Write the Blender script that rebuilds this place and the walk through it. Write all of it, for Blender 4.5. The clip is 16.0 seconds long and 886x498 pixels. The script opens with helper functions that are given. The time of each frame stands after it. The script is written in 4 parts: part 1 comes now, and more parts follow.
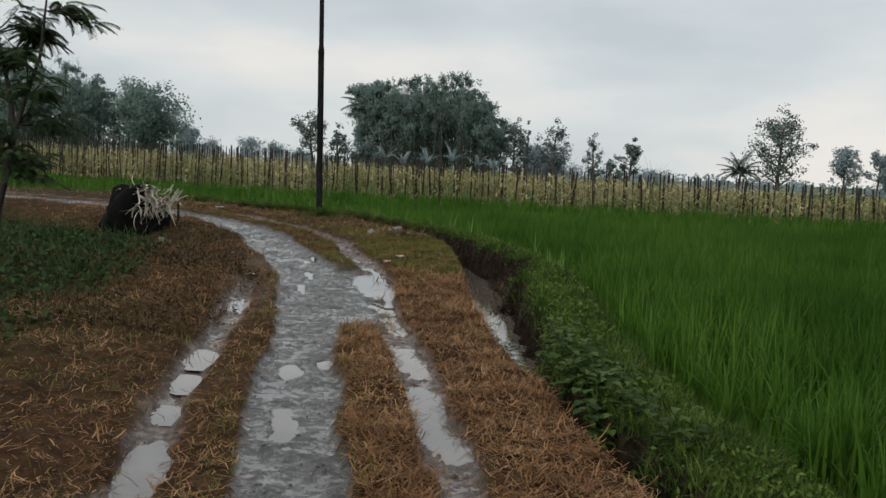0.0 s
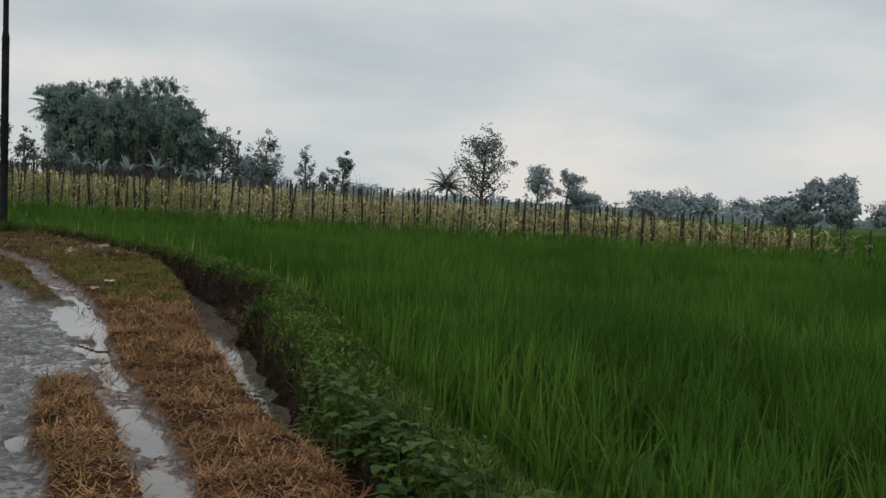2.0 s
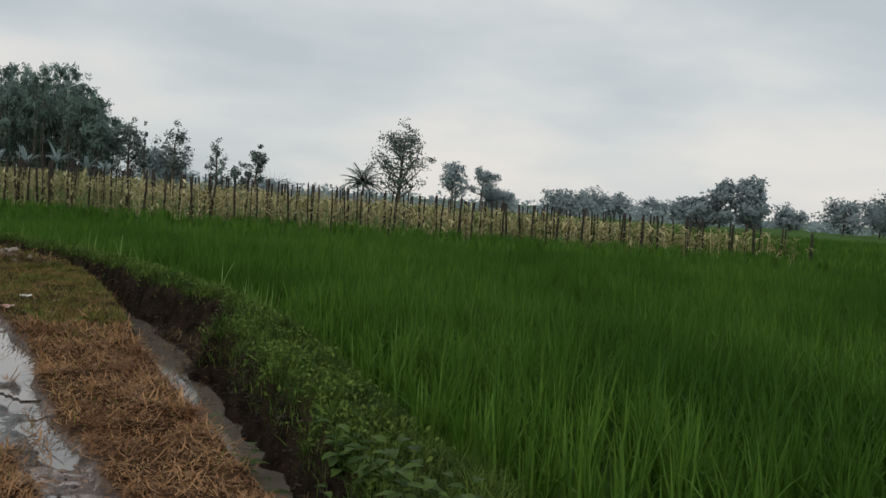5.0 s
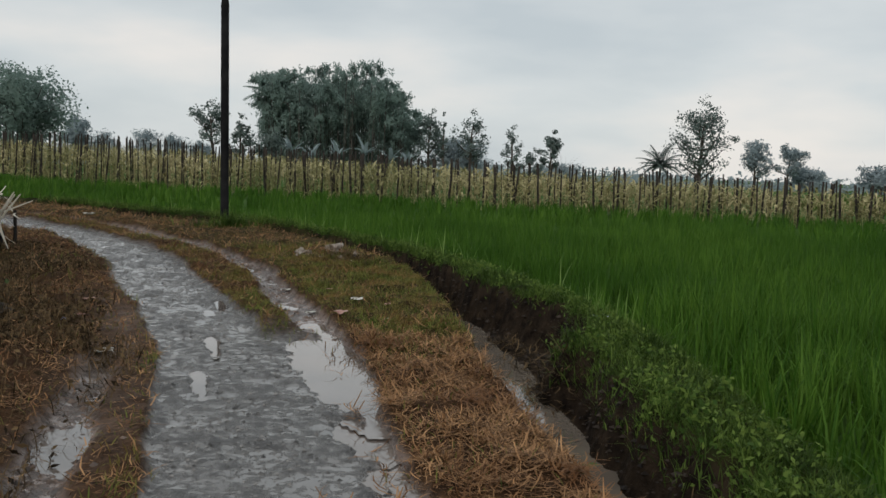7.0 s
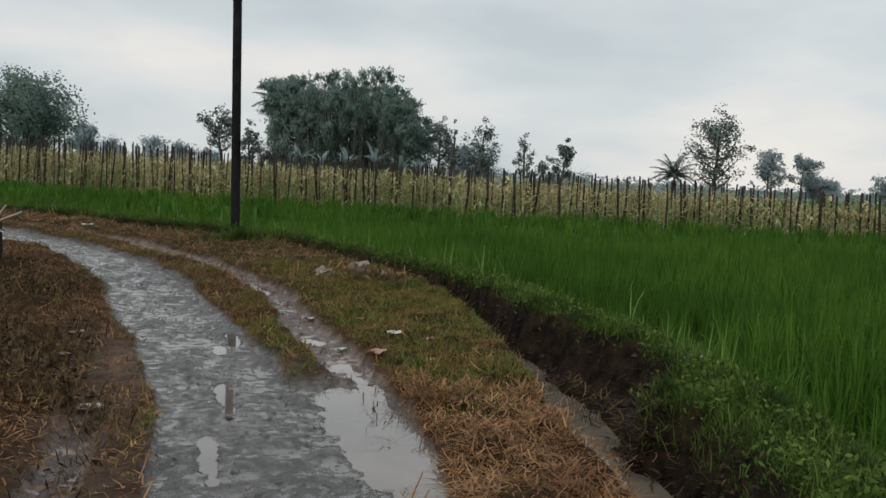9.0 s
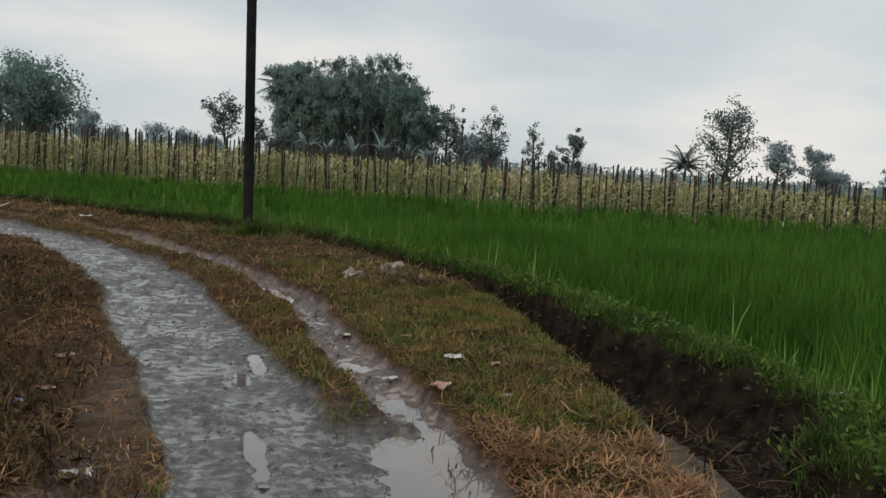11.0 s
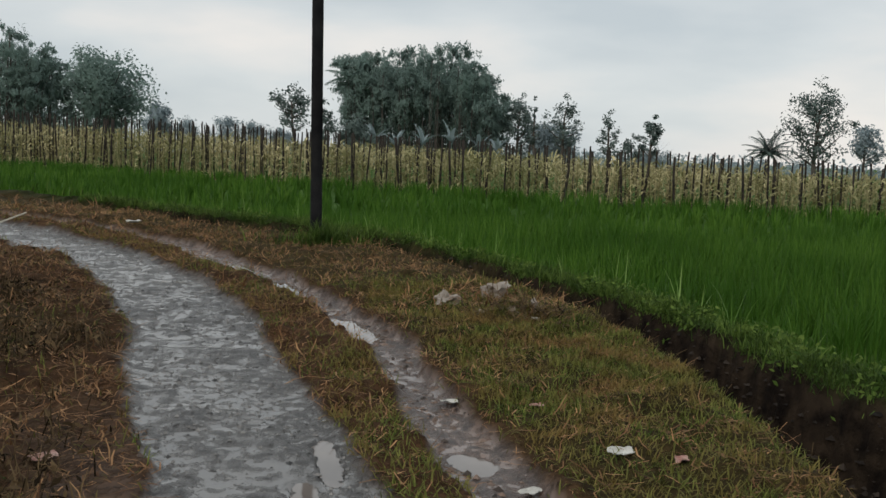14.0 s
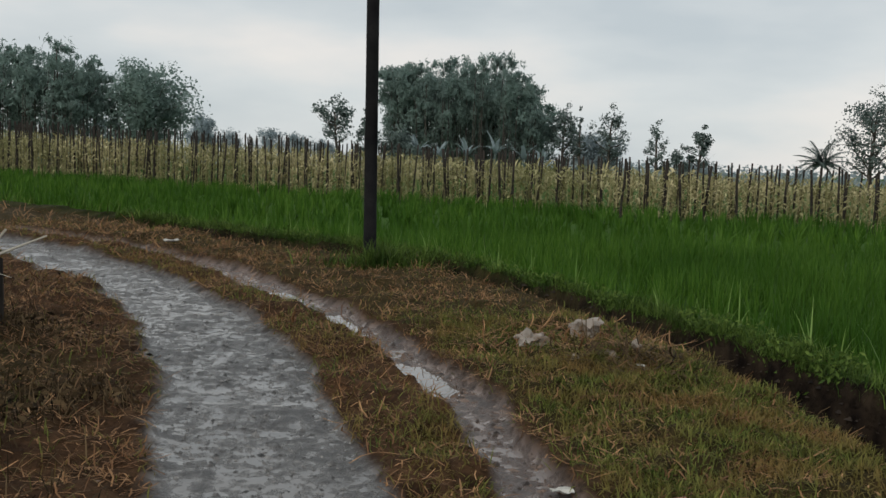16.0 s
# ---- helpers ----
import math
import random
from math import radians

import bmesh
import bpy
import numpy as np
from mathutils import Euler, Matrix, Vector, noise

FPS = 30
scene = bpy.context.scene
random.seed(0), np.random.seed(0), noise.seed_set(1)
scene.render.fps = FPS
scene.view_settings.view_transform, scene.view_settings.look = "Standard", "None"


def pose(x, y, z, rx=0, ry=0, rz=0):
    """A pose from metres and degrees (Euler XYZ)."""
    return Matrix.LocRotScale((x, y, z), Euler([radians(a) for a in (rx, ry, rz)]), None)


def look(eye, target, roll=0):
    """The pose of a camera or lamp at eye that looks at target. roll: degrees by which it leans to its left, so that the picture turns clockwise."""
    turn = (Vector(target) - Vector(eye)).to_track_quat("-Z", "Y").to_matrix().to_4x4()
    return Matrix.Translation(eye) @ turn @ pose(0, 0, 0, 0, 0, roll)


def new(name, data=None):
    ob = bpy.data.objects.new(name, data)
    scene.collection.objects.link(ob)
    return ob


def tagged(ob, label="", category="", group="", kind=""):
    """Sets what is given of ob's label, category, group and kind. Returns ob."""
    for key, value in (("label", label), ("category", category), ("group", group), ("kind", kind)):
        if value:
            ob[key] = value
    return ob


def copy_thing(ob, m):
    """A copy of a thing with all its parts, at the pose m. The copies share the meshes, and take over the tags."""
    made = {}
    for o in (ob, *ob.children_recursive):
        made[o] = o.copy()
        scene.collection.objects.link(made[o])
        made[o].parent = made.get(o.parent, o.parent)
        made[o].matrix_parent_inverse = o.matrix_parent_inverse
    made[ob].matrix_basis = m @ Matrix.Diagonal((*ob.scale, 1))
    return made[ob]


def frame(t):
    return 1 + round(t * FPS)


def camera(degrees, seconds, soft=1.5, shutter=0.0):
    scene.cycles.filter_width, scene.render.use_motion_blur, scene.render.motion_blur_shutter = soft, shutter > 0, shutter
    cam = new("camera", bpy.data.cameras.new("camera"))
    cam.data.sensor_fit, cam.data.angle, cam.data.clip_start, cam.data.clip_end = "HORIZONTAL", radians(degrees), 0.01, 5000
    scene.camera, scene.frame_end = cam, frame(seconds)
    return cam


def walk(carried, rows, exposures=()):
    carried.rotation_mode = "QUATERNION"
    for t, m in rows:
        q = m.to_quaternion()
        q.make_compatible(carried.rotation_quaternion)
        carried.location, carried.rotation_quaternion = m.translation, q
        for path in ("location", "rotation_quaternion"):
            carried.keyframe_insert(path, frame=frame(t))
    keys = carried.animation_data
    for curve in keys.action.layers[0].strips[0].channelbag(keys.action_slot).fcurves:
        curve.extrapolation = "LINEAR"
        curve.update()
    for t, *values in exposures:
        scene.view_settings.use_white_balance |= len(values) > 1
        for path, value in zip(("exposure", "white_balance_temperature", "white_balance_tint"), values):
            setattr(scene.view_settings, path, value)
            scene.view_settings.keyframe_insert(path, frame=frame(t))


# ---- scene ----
cam = camera(50.0, 16.0)
PATH = [
    (0, (0.106, 0.587, 1.685), (0.079, 2.581, 1.522), 2.3),
    (0.5, (0.040, 0.939, 1.699), (0.084, 2.933, 1.547), 2.5),
    (1, (-0.056, 1.322, 1.681), (0.156, 3.306, 1.546), 2.9),
    (1.5, (-0.081, 1.684, 1.671), (0.314, 3.640, 1.544), 2.9),
    (2, (-0.133, 2.041, 1.668), (0.440, 3.954, 1.560), 3.1),
    (2.5, (-0.204, 2.394, 1.658), (0.504, 4.262, 1.563), 3.4),
    (3, (-0.225, 2.755, 1.656), (0.563, 4.590, 1.554), 3.7),
    (5.5, (-0.494, 4.247, 1.665), (0.232, 6.108, 1.559), 3.8),
    (6, (-0.536, 4.637, 1.663), (0.013, 6.557, 1.547), 3.3),
    (6.5, (-0.601, 5.019, 1.671), (-0.313, 6.993, 1.524), 2.9),
    (7, (-0.662, 5.387, 1.665), (-0.489, 7.372, 1.497), 2.2),
    (7.5, (-0.723, 5.702, 1.681), (-0.576, 7.689, 1.503), 2.1),
    (8, (-0.797, 6.053, 1.677), (-0.652, 8.040, 1.504), 2.2),
    (8.5, (-0.862, 6.400, 1.671), (-0.708, 8.387, 1.509), 2.4),
    (9, (-0.908, 6.737, 1.667), (-0.749, 8.725, 1.515), 2.5),
    (11.5, (-1.300, 8.406, 1.650), (-1.151, 10.392, 1.462), 3.2),
    (12, (-1.345, 8.741, 1.662), (-1.213, 10.726, 1.459), 3.2),
    (12.5, (-1.384, 9.048, 1.677), (-1.276, 11.034, 1.467), 2.9),
    (13, (-1.417, 9.354, 1.692), (-1.336, 11.341, 1.479), 2.8),
    (13.5, (-1.445, 9.720, 1.679), (-1.394, 11.708, 1.471), 2.6),
    (14, (-1.470, 10.046, 1.673), (-1.456, 12.036, 1.472), 2.2),
    (14.5, (-1.528, 10.310, 1.678), (-1.540, 12.300, 1.482), 2.1),
    (15, (-1.589, 10.603, 1.682), (-1.626, 12.593, 1.489), 2.0),
    (15.5, (-1.645, 10.857, 1.683), (-1.706, 12.847, 1.494), 2.1),
    (16, (-1.744, 11.125, 1.683), (-1.816, 13.115, 1.502), 2.1),
]
walk(cam, [(t, look(eye, target, roll)) for t, eye, target, roll in PATH],
     [(0.0, 0.0), (0.8, -0.04), (1.4, -0.18), (2.2, -0.15), (3.0, -0.12), (5.5, -0.10), (6.5, -0.06), (9.0, 0.0), (11.5, -0.05), (12.5, -0.06), (13.5, 0.02), (16.0, -0.02)])

# ---- world and sun: a pale overcast morning sky ----
world = bpy.data.worlds.new("overcast_sky")
scene.world = world
world.use_nodes = True
wn, wl = world.node_tree.nodes, world.node_tree.links
wn.clear()
w_out = wn.new("ShaderNodeOutputWorld")
w_bg = wn.new("ShaderNodeBackground")
w_sky = wn.new("ShaderNodeTexSky")
w_sky.sky_type, w_sky.sun_disc = "NISHITA", False
w_sky.sun_elevation, w_sky.sun_rotation = radians(33), radians(213)
w_dim = wn.new("ShaderNodeMix")
w_dim.data_type, w_dim.blend_type = "RGBA", "MULTIPLY"
w_dim.inputs[0].default_value = 1.0
w_dim.inputs[7].default_value = (0.10, 0.10, 0.10, 1)
w_co = wn.new("ShaderNodeTexCoord")
w_map = wn.new("ShaderNodeMapping")
w_map.inputs["Scale"].default_value = (1.5, 1.5, 5.0)
w_map.inputs["Location"].default_value = (3.1, 0.4, 0.2)
w_no = wn.new("ShaderNodeTexNoise")
w_no.inputs["Scale"].default_value, w_no.inputs["Detail"].default_value = 1.7, 5.0
w_no.inputs["Roughness"].default_value = 0.48
w_ramp = wn.new("ShaderNodeValToRGB")
w_ramp.color_ramp.elements[0].position, w_ramp.color_ramp.elements[0].color = 0.36, (0.555, 0.610, 0.640, 1)
w_ramp.color_ramp.elements[1].position, w_ramp.color_ramp.elements[1].color = 0.64, (0.85, 0.82, 0.785, 1)
mid = w_ramp.color_ramp.elements.new(0.50)
mid.color = (0.675, 0.712, 0.722, 1)
w_mix = wn.new("ShaderNodeMix")
w_mix.data_type = "RGBA"
w_mix.inputs[0].default_value = 0.93
wl.new(w_co.outputs["Generated"], w_map.inputs["Vector"])
wl.new(w_map.outputs["Vector"], w_no.inputs["Vector"])
wl.new(w_no.outputs["Fac"], w_ramp.inputs["Fac"])
wl.new(w_sky.outputs["Color"], w_dim.inputs[6])
wl.new(w_dim.outputs[2], w_mix.inputs[6])
wl.new(w_ramp.outputs["Color"], w_mix.inputs[7])
wl.new(w_mix.outputs[2], w_bg.inputs["Color"])
w_bg.inputs["Strength"].default_value = 1.0
wl.new(w_bg.outputs["Background"], w_out.inputs["Surface"])

sun_data = bpy.data.lights.new("sun", "SUN")
sun_data.energy, sun_data.angle, sun_data.color = 1.1, radians(28), (1.0, 0.95, 0.88)
sun = new("sun", sun_data)
sun.matrix_world = look((-22, -34, 26), (0, 0, 0))


# ---- materials ----
def material(name):
    m = bpy.data.materials.new(name)
    m.use_nodes = True
    n, l = m.node_tree.nodes, m.node_tree.links
    return m, n, l, n["Principled BSDF"]


def mixrgb(n, l, fac, a, b):
    x = n.new("ShaderNodeMix")
    x.data_type = "RGBA"
    for value, socket in ((fac, x.inputs[0]), (a, x.inputs[6]), (b, x.inputs[7])):
        if isinstance(value, (int, float)):
            socket.default_value = value
        elif isinstance(value, tuple):
            socket.default_value = (*value, 1)
        else:
            l.new(value, socket)
    return x.outputs[2]


def noise_tex(n, l, scale, detail=4.0, rough=0.55, coord="Object"):
    c = n.new("ShaderNodeTexCoord")
    t = n.new("ShaderNodeTexNoise")
    t.inputs["Scale"].default_value, t.inputs["Detail"].default_value = scale, detail
    t.inputs["Roughness"].default_value = rough
    l.new(c.outputs[coord], t.inputs["Vector"])
    return t.outputs["Fac"]


def remap(n, l, value, lo, hi, a=0.0, b=1.0):
    r = n.new("ShaderNodeMapRange")
    l.new(value, r.inputs["Value"])
    for k, v in zip(("From Min", "From Max", "To Min", "To Max"), (lo, hi, a, b)):
        r.inputs[k].default_value = v
    return r.outputs["Result"]


def bump(n, l, height, strength, distance, bsdf, normal=None):
    b = n.new("ShaderNodeBump")
    b.inputs["Strength"].default_value, b.inputs["Distance"].default_value = strength, distance
    l.new(height, b.inputs["Height"])
    if normal is not None:
        l.new(normal, b.inputs["Normal"])
    if bsdf is not None:
        l.new(b.outputs["Normal"], bsdf.inputs["Normal"])
    return b.outputs["Normal"]


def leafy(name, a, b, rough=0.55, through_light=0.25, patch=None, patch_scale=0.4, gloss=0.35):
    """Leaf or stalk material: each blade its own tone between a and b, with broad patches towards patch."""
    m, n, l, p = material(name)
    g = n.new("ShaderNodeNewGeometry")
    col = mixrgb(n, l, g.outputs["Random Per Island"], a, b)
    if patch:
        col = mixrgb(n, l, remap(n, l, noise_tex(n, l, patch_scale, 3.0), 0.42, 0.66), col, patch)
    l.new(col, p.inputs["Base Color"])
    p.inputs["Roughness"].default_value = rough
    p.inputs["Specular IOR Level"].default_value = gloss
    if through_light:
        t = n.new("ShaderNodeBsdfTranslucent")
        l.new(col, t.inputs["Color"])
        s = n.new("ShaderNodeMixShader")
        s.inputs[0].default_value = through_light
        out = n["Material Output"]
        l.new(p.outputs["BSDF"], s.inputs[1])
        l.new(t.outputs["BSDF"], s.inputs[2])
        l.new(s.outputs[0], out.inputs["Surface"])
    return m


def plain(name, a, b, rough=0.6, scale=8.0, relief=0.3, depth=0.01, metal=0.0, gloss=0.5):
    """Solid material: two tones in a noise, a finer grain and a relief."""
    m, n, l, p = material(name)
    big = noise_tex(n, l, scale, 5.0)
    fine = noise_tex(n, l, scale * 9, 3.0)
    col = mixrgb(n, l, remap(n, l, big, 0.35, 0.65), a, b)
    dark = tuple(c * 0.6 for c in a)
    col = mixrgb(n, l, remap(n, l, fine, 0.55, 0.75, 0.0, 0.6), col, dark)
    l.new(col, p.inputs["Base Color"])
    l.new(remap(n, l, fine, 0.3, 0.7, rough * 0.85, min(1.0, rough * 1.15)), p.inputs["Roughness"])
    p.inputs["Metallic"].default_value = metal
    p.inputs["Specular IOR Level"].default_value = gloss
    bump(n, l, fine, relief, depth, p)
    return m


def ground_material():
    m, n, l, p = material("earth_and_track")

    def mask(name):
        a = n.new("ShaderNodeAttribute")
        a.attribute_name = name
        return a.outputs["Fac"]

    big, midn, fine = noise_tex(n, l, 0.9, 5), noise_tex(n, l, 7.0, 6), noise_tex(n, l, 60.0, 4)
    v = n.new("ShaderNodeTexVoronoi")
    v.inputs["Scale"].default_value = 26.0
    c = n.new("ShaderNodeTexCoord")
    l.new(c.outputs["Object"], v.inputs["Vector"])
    soil = mixrgb(n, l, remap(n, l, midn, 0.35, 0.65), (0.038, 0.021, 0.012), (0.094, 0.052, 0.027))
    soil = mixrgb(n, l, remap(n, l, fine, 0.5, 0.75), soil, (0.028, 0.017, 0.010))
    grass = mixrgb(n, l, remap(n, l, midn, 0.35, 0.65), (0.018, 0.026, 0.008), (0.04, 0.045, 0.013))
    field = mixrgb(n, l, remap(n, l, big, 0.35, 0.65), (0.045, 0.095, 0.020), (0.06, 0.12, 0.028))
    film = n.new("ShaderNodeMath")
    film.operation = "ADD"
    grit = noise_tex(n, l, 15.0, 6, 0.64)
    l.new(remap(n, l, mask("film"), 0.0, 1.0, -0.30, 0.30), film.inputs[0])
    l.new(remap(n, l, grit, 0.38, 0.66, 1.0, 0.0), film.inputs[1])
    wetness = film.outputs[0]
    # sheen of the wet film is partly put into the colour: wetter is lighter
    mudc = mixrgb(n, l, remap(n, l, wetness, 0.05, 0.75), (0.030, 0.019, 0.015), (0.190, 0.136, 0.112))
    mudc = mixrgb(n, l, remap(n, l, big, 0.40, 0.62, 0.0, 0.6), mudc, (0.055, 0.034, 0.026))
    pav = mixrgb(n, l, remap(n, l, wetness, 0.05, 0.75), (0.011, 0.010, 0.010), (0.142, 0.137, 0.132))
    pav = mixrgb(n, l, remap(n, l, big, 0.40, 0.62, 0.0, 0.45), pav, (0.040, 0.038, 0.036))
    pav = mixrgb(n, l, remap(n, l, v.outputs["Distance"], 0.0, 0.35, 0.5, 0.0), pav, (0.030, 0.029, 0.028))
    # ditch walls and bed: same noise between two much darker earth tones
    ditch_dark = mixrgb(n, l, remap(n, l, midn, 0.35, 0.65), (0.007, 0.005, 0.004), (0.034, 0.024, 0.016))
    col = mixrgb(n, l, mask("green"), soil, grass)
    col = mixrgb(n, l, mask("field"), col, field)
    col = mixrgb(n, l, mask("ditch"), col, ditch_dark)
    col = mixrgb(n, l, mask("mud"), col, mudc)
    col = mixrgb(n, l, mask("pave"), col, pav)
    l.new(col, p.inputs["Base Color"])
    wet = n.new("ShaderNodeMath")
    wet.operation = "MAXIMUM"
    l.new(mask("mud"), wet.inputs[0])
    l.new(mask("pave"), wet.inputs[1])
    dry_r = n.new("ShaderNodeMix")
    l.new(wet.outputs[0], dry_r.inputs[0])
    dry_r.inputs[2].default_value = 0.9
    l.new(remap(n, l, wetness, 0.15, 0.75, 0.50, 0.14), dry_r.inputs[3])
    l.new(dry_r.outputs[0], p.inputs["Roughness"])
    l.new(remap(n, l, wet.outputs[0], 0.0, 1.0, 0.06, 1.0), p.inputs["Specular IOR Level"])
    proud = remap(n, l, wetness, 0.75, 0.0)
    first = bump(n, l, proud, 0.5, 0.014, None)
    grain = n.new("ShaderNodeMath")
    grain.operation = "MULTIPLY"
    l.new(proud, grain.inputs[0])
    l.new(fine, grain.inputs[1])
    bump(n, l, grain.outputs[0], 0.5, 0.010, p, first)
    return m


def water_material(name, base, ripple):
    m, n, l, p = material(name)
    col = mixrgb(n, l, remap(n, l, noise_tex(n, l, 2.5, 3), 0.35, 0.65), base, tuple(c * 0.75 for c in base))
    l.new(col, p.inputs["Base Color"])
    p.inputs["Roughness"].default_value = 0.04
    p.inputs["IOR"].default_value = 1.40
    p.inputs["Specular IOR Level"].default_value = 0.6
    p.inputs["Coat Weight"].default_value = 0.5
    p.inputs["Coat Roughness"].default_value = 0.02
    bump(n, l, noise_tex(n, l, 14.0, 2), ripple, 0.004, p)
    return m


M_ground = ground_material()
M_puddle = water_material("muddy_puddle_water", (0.185, 0.160, 0.144), 0.05)
M_ditch = water_material("ditch_water", (0.20, 0.170, 0.140), 0.35)
M_straw = leafy("dry_cut_straw", (0.050, 0.023, 0.010), (0.50, 0.288, 0.140), 0.7, 0.12, (0.175, 0.084, 0.036), 2.2, 0.2)
M_grass = leafy("verge_grass", (0.032, 0.058, 0.011), (0.200, 0.222, 0.053), 0.65, 0.25, (0.210, 0.140, 0.050), 2.3, 0.12)
M_bank = leafy("bank_grass", (0.020, 0.050, 0.008), (0.155, 0.230, 0.048), 0.6, 0.3, (0.032, 0.062, 0.012), 2.4, 0.08)
M_rice = leafy("rice_leaves", (0.034, 0.098, 0.010), (0.112, 0.215, 0.030), 0.6, 0.38, (0.036, 0.096, 0.011), 0.35, 0.12)
M_weed = leafy("broad_weed_leaves", (0.016, 0.040, 0.008), (0.090, 0.145, 0.034), 0.55, 0.2, None, 1.0, 0.1)
M_sprout = leafy("rice_sprout_leaves", (0.10, 0.20, 0.035), (0.24, 0.36, 0.10), 0.5, 0.35, None, 1.0, 0.2)
M_creep = leafy("creeper_leaves", (0.030, 0.070, 0.012), (0.155, 0.225, 0.050), 0.6, 0.3, None, 1.0, 0.08)
M_scrub = leafy("scrub_leaves", (0.014, 0.032, 0.010), (0.055, 0.092, 0.028), 0.6, 0.2, None, 1.0, 0.15)
M_dead = leafy("withered_weeds", (0.008, 0.006, 0.004), (0.165, 0.112, 0.058), 0.8, 0.1, None, 1.0, 0.1)
M_corn = leafy("ripe_corn_leaves", (0.17, 0.155, 0.065), (0.66, 0.58, 0.34), 0.7, 0.3, (0.21, 0.215, 0.090), 0.25, 0.12)
M_stake = plain("weathered_stake_wood", (0.026, 0.023, 0.021), (0.062, 0.052, 0.045), 0.9, 3.0, 0.5, 0.01, 0.0, 0.1)
M_bark = plain("grey_brown_bark", (0.05, 0.042, 0.036), (0.11, 0.095, 0.08), 0.85, 4.0, 0.6)
# distance haze is mixed into these three base colours: paler and bluer leaves
M_bamboo = leafy("haze_tinted_bamboo_foliage", (0.235, 0.325, 0.290), (0.275, 0.370, 0.325), 0.8, 0.6, (0.225, 0.305, 0.280), 0.22, 0.04)
M_tree = leafy("haze_tinted_tree_foliage", (0.120, 0.160, 0.150), (0.180, 0.230, 0.210), 0.7, 0.35, None, 0.3, 0.1)
M_far = leafy("haze_tinted_distant_foliage", (0.270, 0.335, 0.360), (0.320, 0.385, 0.405), 0.7, 0.4, None, 0.3, 0.1)
M_near = leafy("feathery_leaflets", (0.035, 0.065, 0.028), (0.085, 0.120, 0.055), 0.6, 0.4, None, 1.0, 0.15)
M_steel = plain("dark_painted_steel", (0.007, 0.007, 0.008), (0.016, 0.016, 0.016), 0.8, 5.0, 0.15, 0.003, 0.0, 0.06)
M_rock = plain("pale_limestone", (0.20, 0.165, 0.13), (0.36, 0.32, 0.28), 0.8, 6.0, 0.6)
M_darkrock = plain("wet_dark_stone", (0.020, 0.016, 0.012), (0.06, 0.048, 0.036), 0.8, 7.0, 0.6, 0.01, 0.0, 0.2)
M_paper = plain("crumpled_white_paper", (0.42, 0.41, 0.37), (0.62, 0.61, 0.57), 0.7, 9.0, 0.2)
M_red = plain("faded_red_wrapper", (0.30, 0.12, 0.09), (0.50, 0.34, 0.29), 0.5, 14.0, 0.2)
M_blue = plain("blue_plastic_wrapper", (0.05, 0.12, 0.38), (0.45, 0.50, 0.60), 0.4, 16.0, 0.2)
M_bag = plain("black_plastic_bag", (0.004, 0.004, 0.004), (0.010, 0.009, 0.009), 0.9, 5.0, 0.4, 0.01, 0.0, 0.06)
M_gravel = leafy("wet_grey_gravel", (0.016, 0.016, 0.016), (0.22, 0.21, 0.20), 0.35, 0.0, None, 1.0, 0.5)
M_clod = leafy("wet_brown_clods", (0.016, 0.010, 0.007), (0.21, 0.145, 0.11), 0.5, 0.0, None, 1.0, 0.4)
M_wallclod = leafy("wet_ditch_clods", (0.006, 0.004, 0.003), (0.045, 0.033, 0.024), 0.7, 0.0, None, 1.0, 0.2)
M_strip = leafy("pale_dry_fronds", (0.38, 0.34, 0.27), (0.66, 0.62, 0.53), 0.7, 0.1)


# ---- mesh helpers ----
def mesh_of(name, verts, faces, mat, smooth=False, attrs=None, normals=None):
    """A mesh from arrays; faces all have the same number of corners."""
    verts, faces = np.asarray(verts, np.float32), np.asarray(faces, np.int32)
    me = bpy.data.meshes.new(name)
    k = faces.shape[1]
    me.vertices.add(len(verts))
    me.vertices.foreach_set("co", verts.ravel())
    me.loops.add(faces.size)
    me.loops.foreach_set("vertex_index", faces.ravel())
    me.polygons.add(len(faces))
    me.polygons.foreach_set("loop_start", np.arange(0, faces.size, k, dtype=np.int32))
    me.polygons.foreach_set("use_smooth", np.full(len(faces), smooth))
    for key, values in (attrs or {}).items():
        me.attributes.new(key, "FLOAT", "POINT").data.foreach_set("value", np.asarray(values, np.float32))
    me.materials.append(mat)
    me.update(calc_edges=True)
    me.validate()
    if normals is not None:
        me.normals_split_custom_set_from_vertices(np.asarray(normals, np.float32))
    return me


def part(name, geo, mat, parent, label="", smooth=False):
    ob = new(name, mesh_of(name, geo[0], geo[1], mat, smooth, None, geo[2] if len(geo) > 2 else None))
    ob.parent = parent
    if label:
        tagged(ob, label)
    return ob


def holder(name, m, label, category, group=""):
    ob = new(name)
    ob.matrix_basis = m
    return tagged(ob, label, category, group)


def join(*geos):
    vs, fs, at = [], [], 0
    for v, f in geos:
        vs.append(np.asarray(v, float))
        fs.append(np.asarray(f, int) + at)
        at += len(v)
    return np.concatenate(vs), np.concatenate(fs)


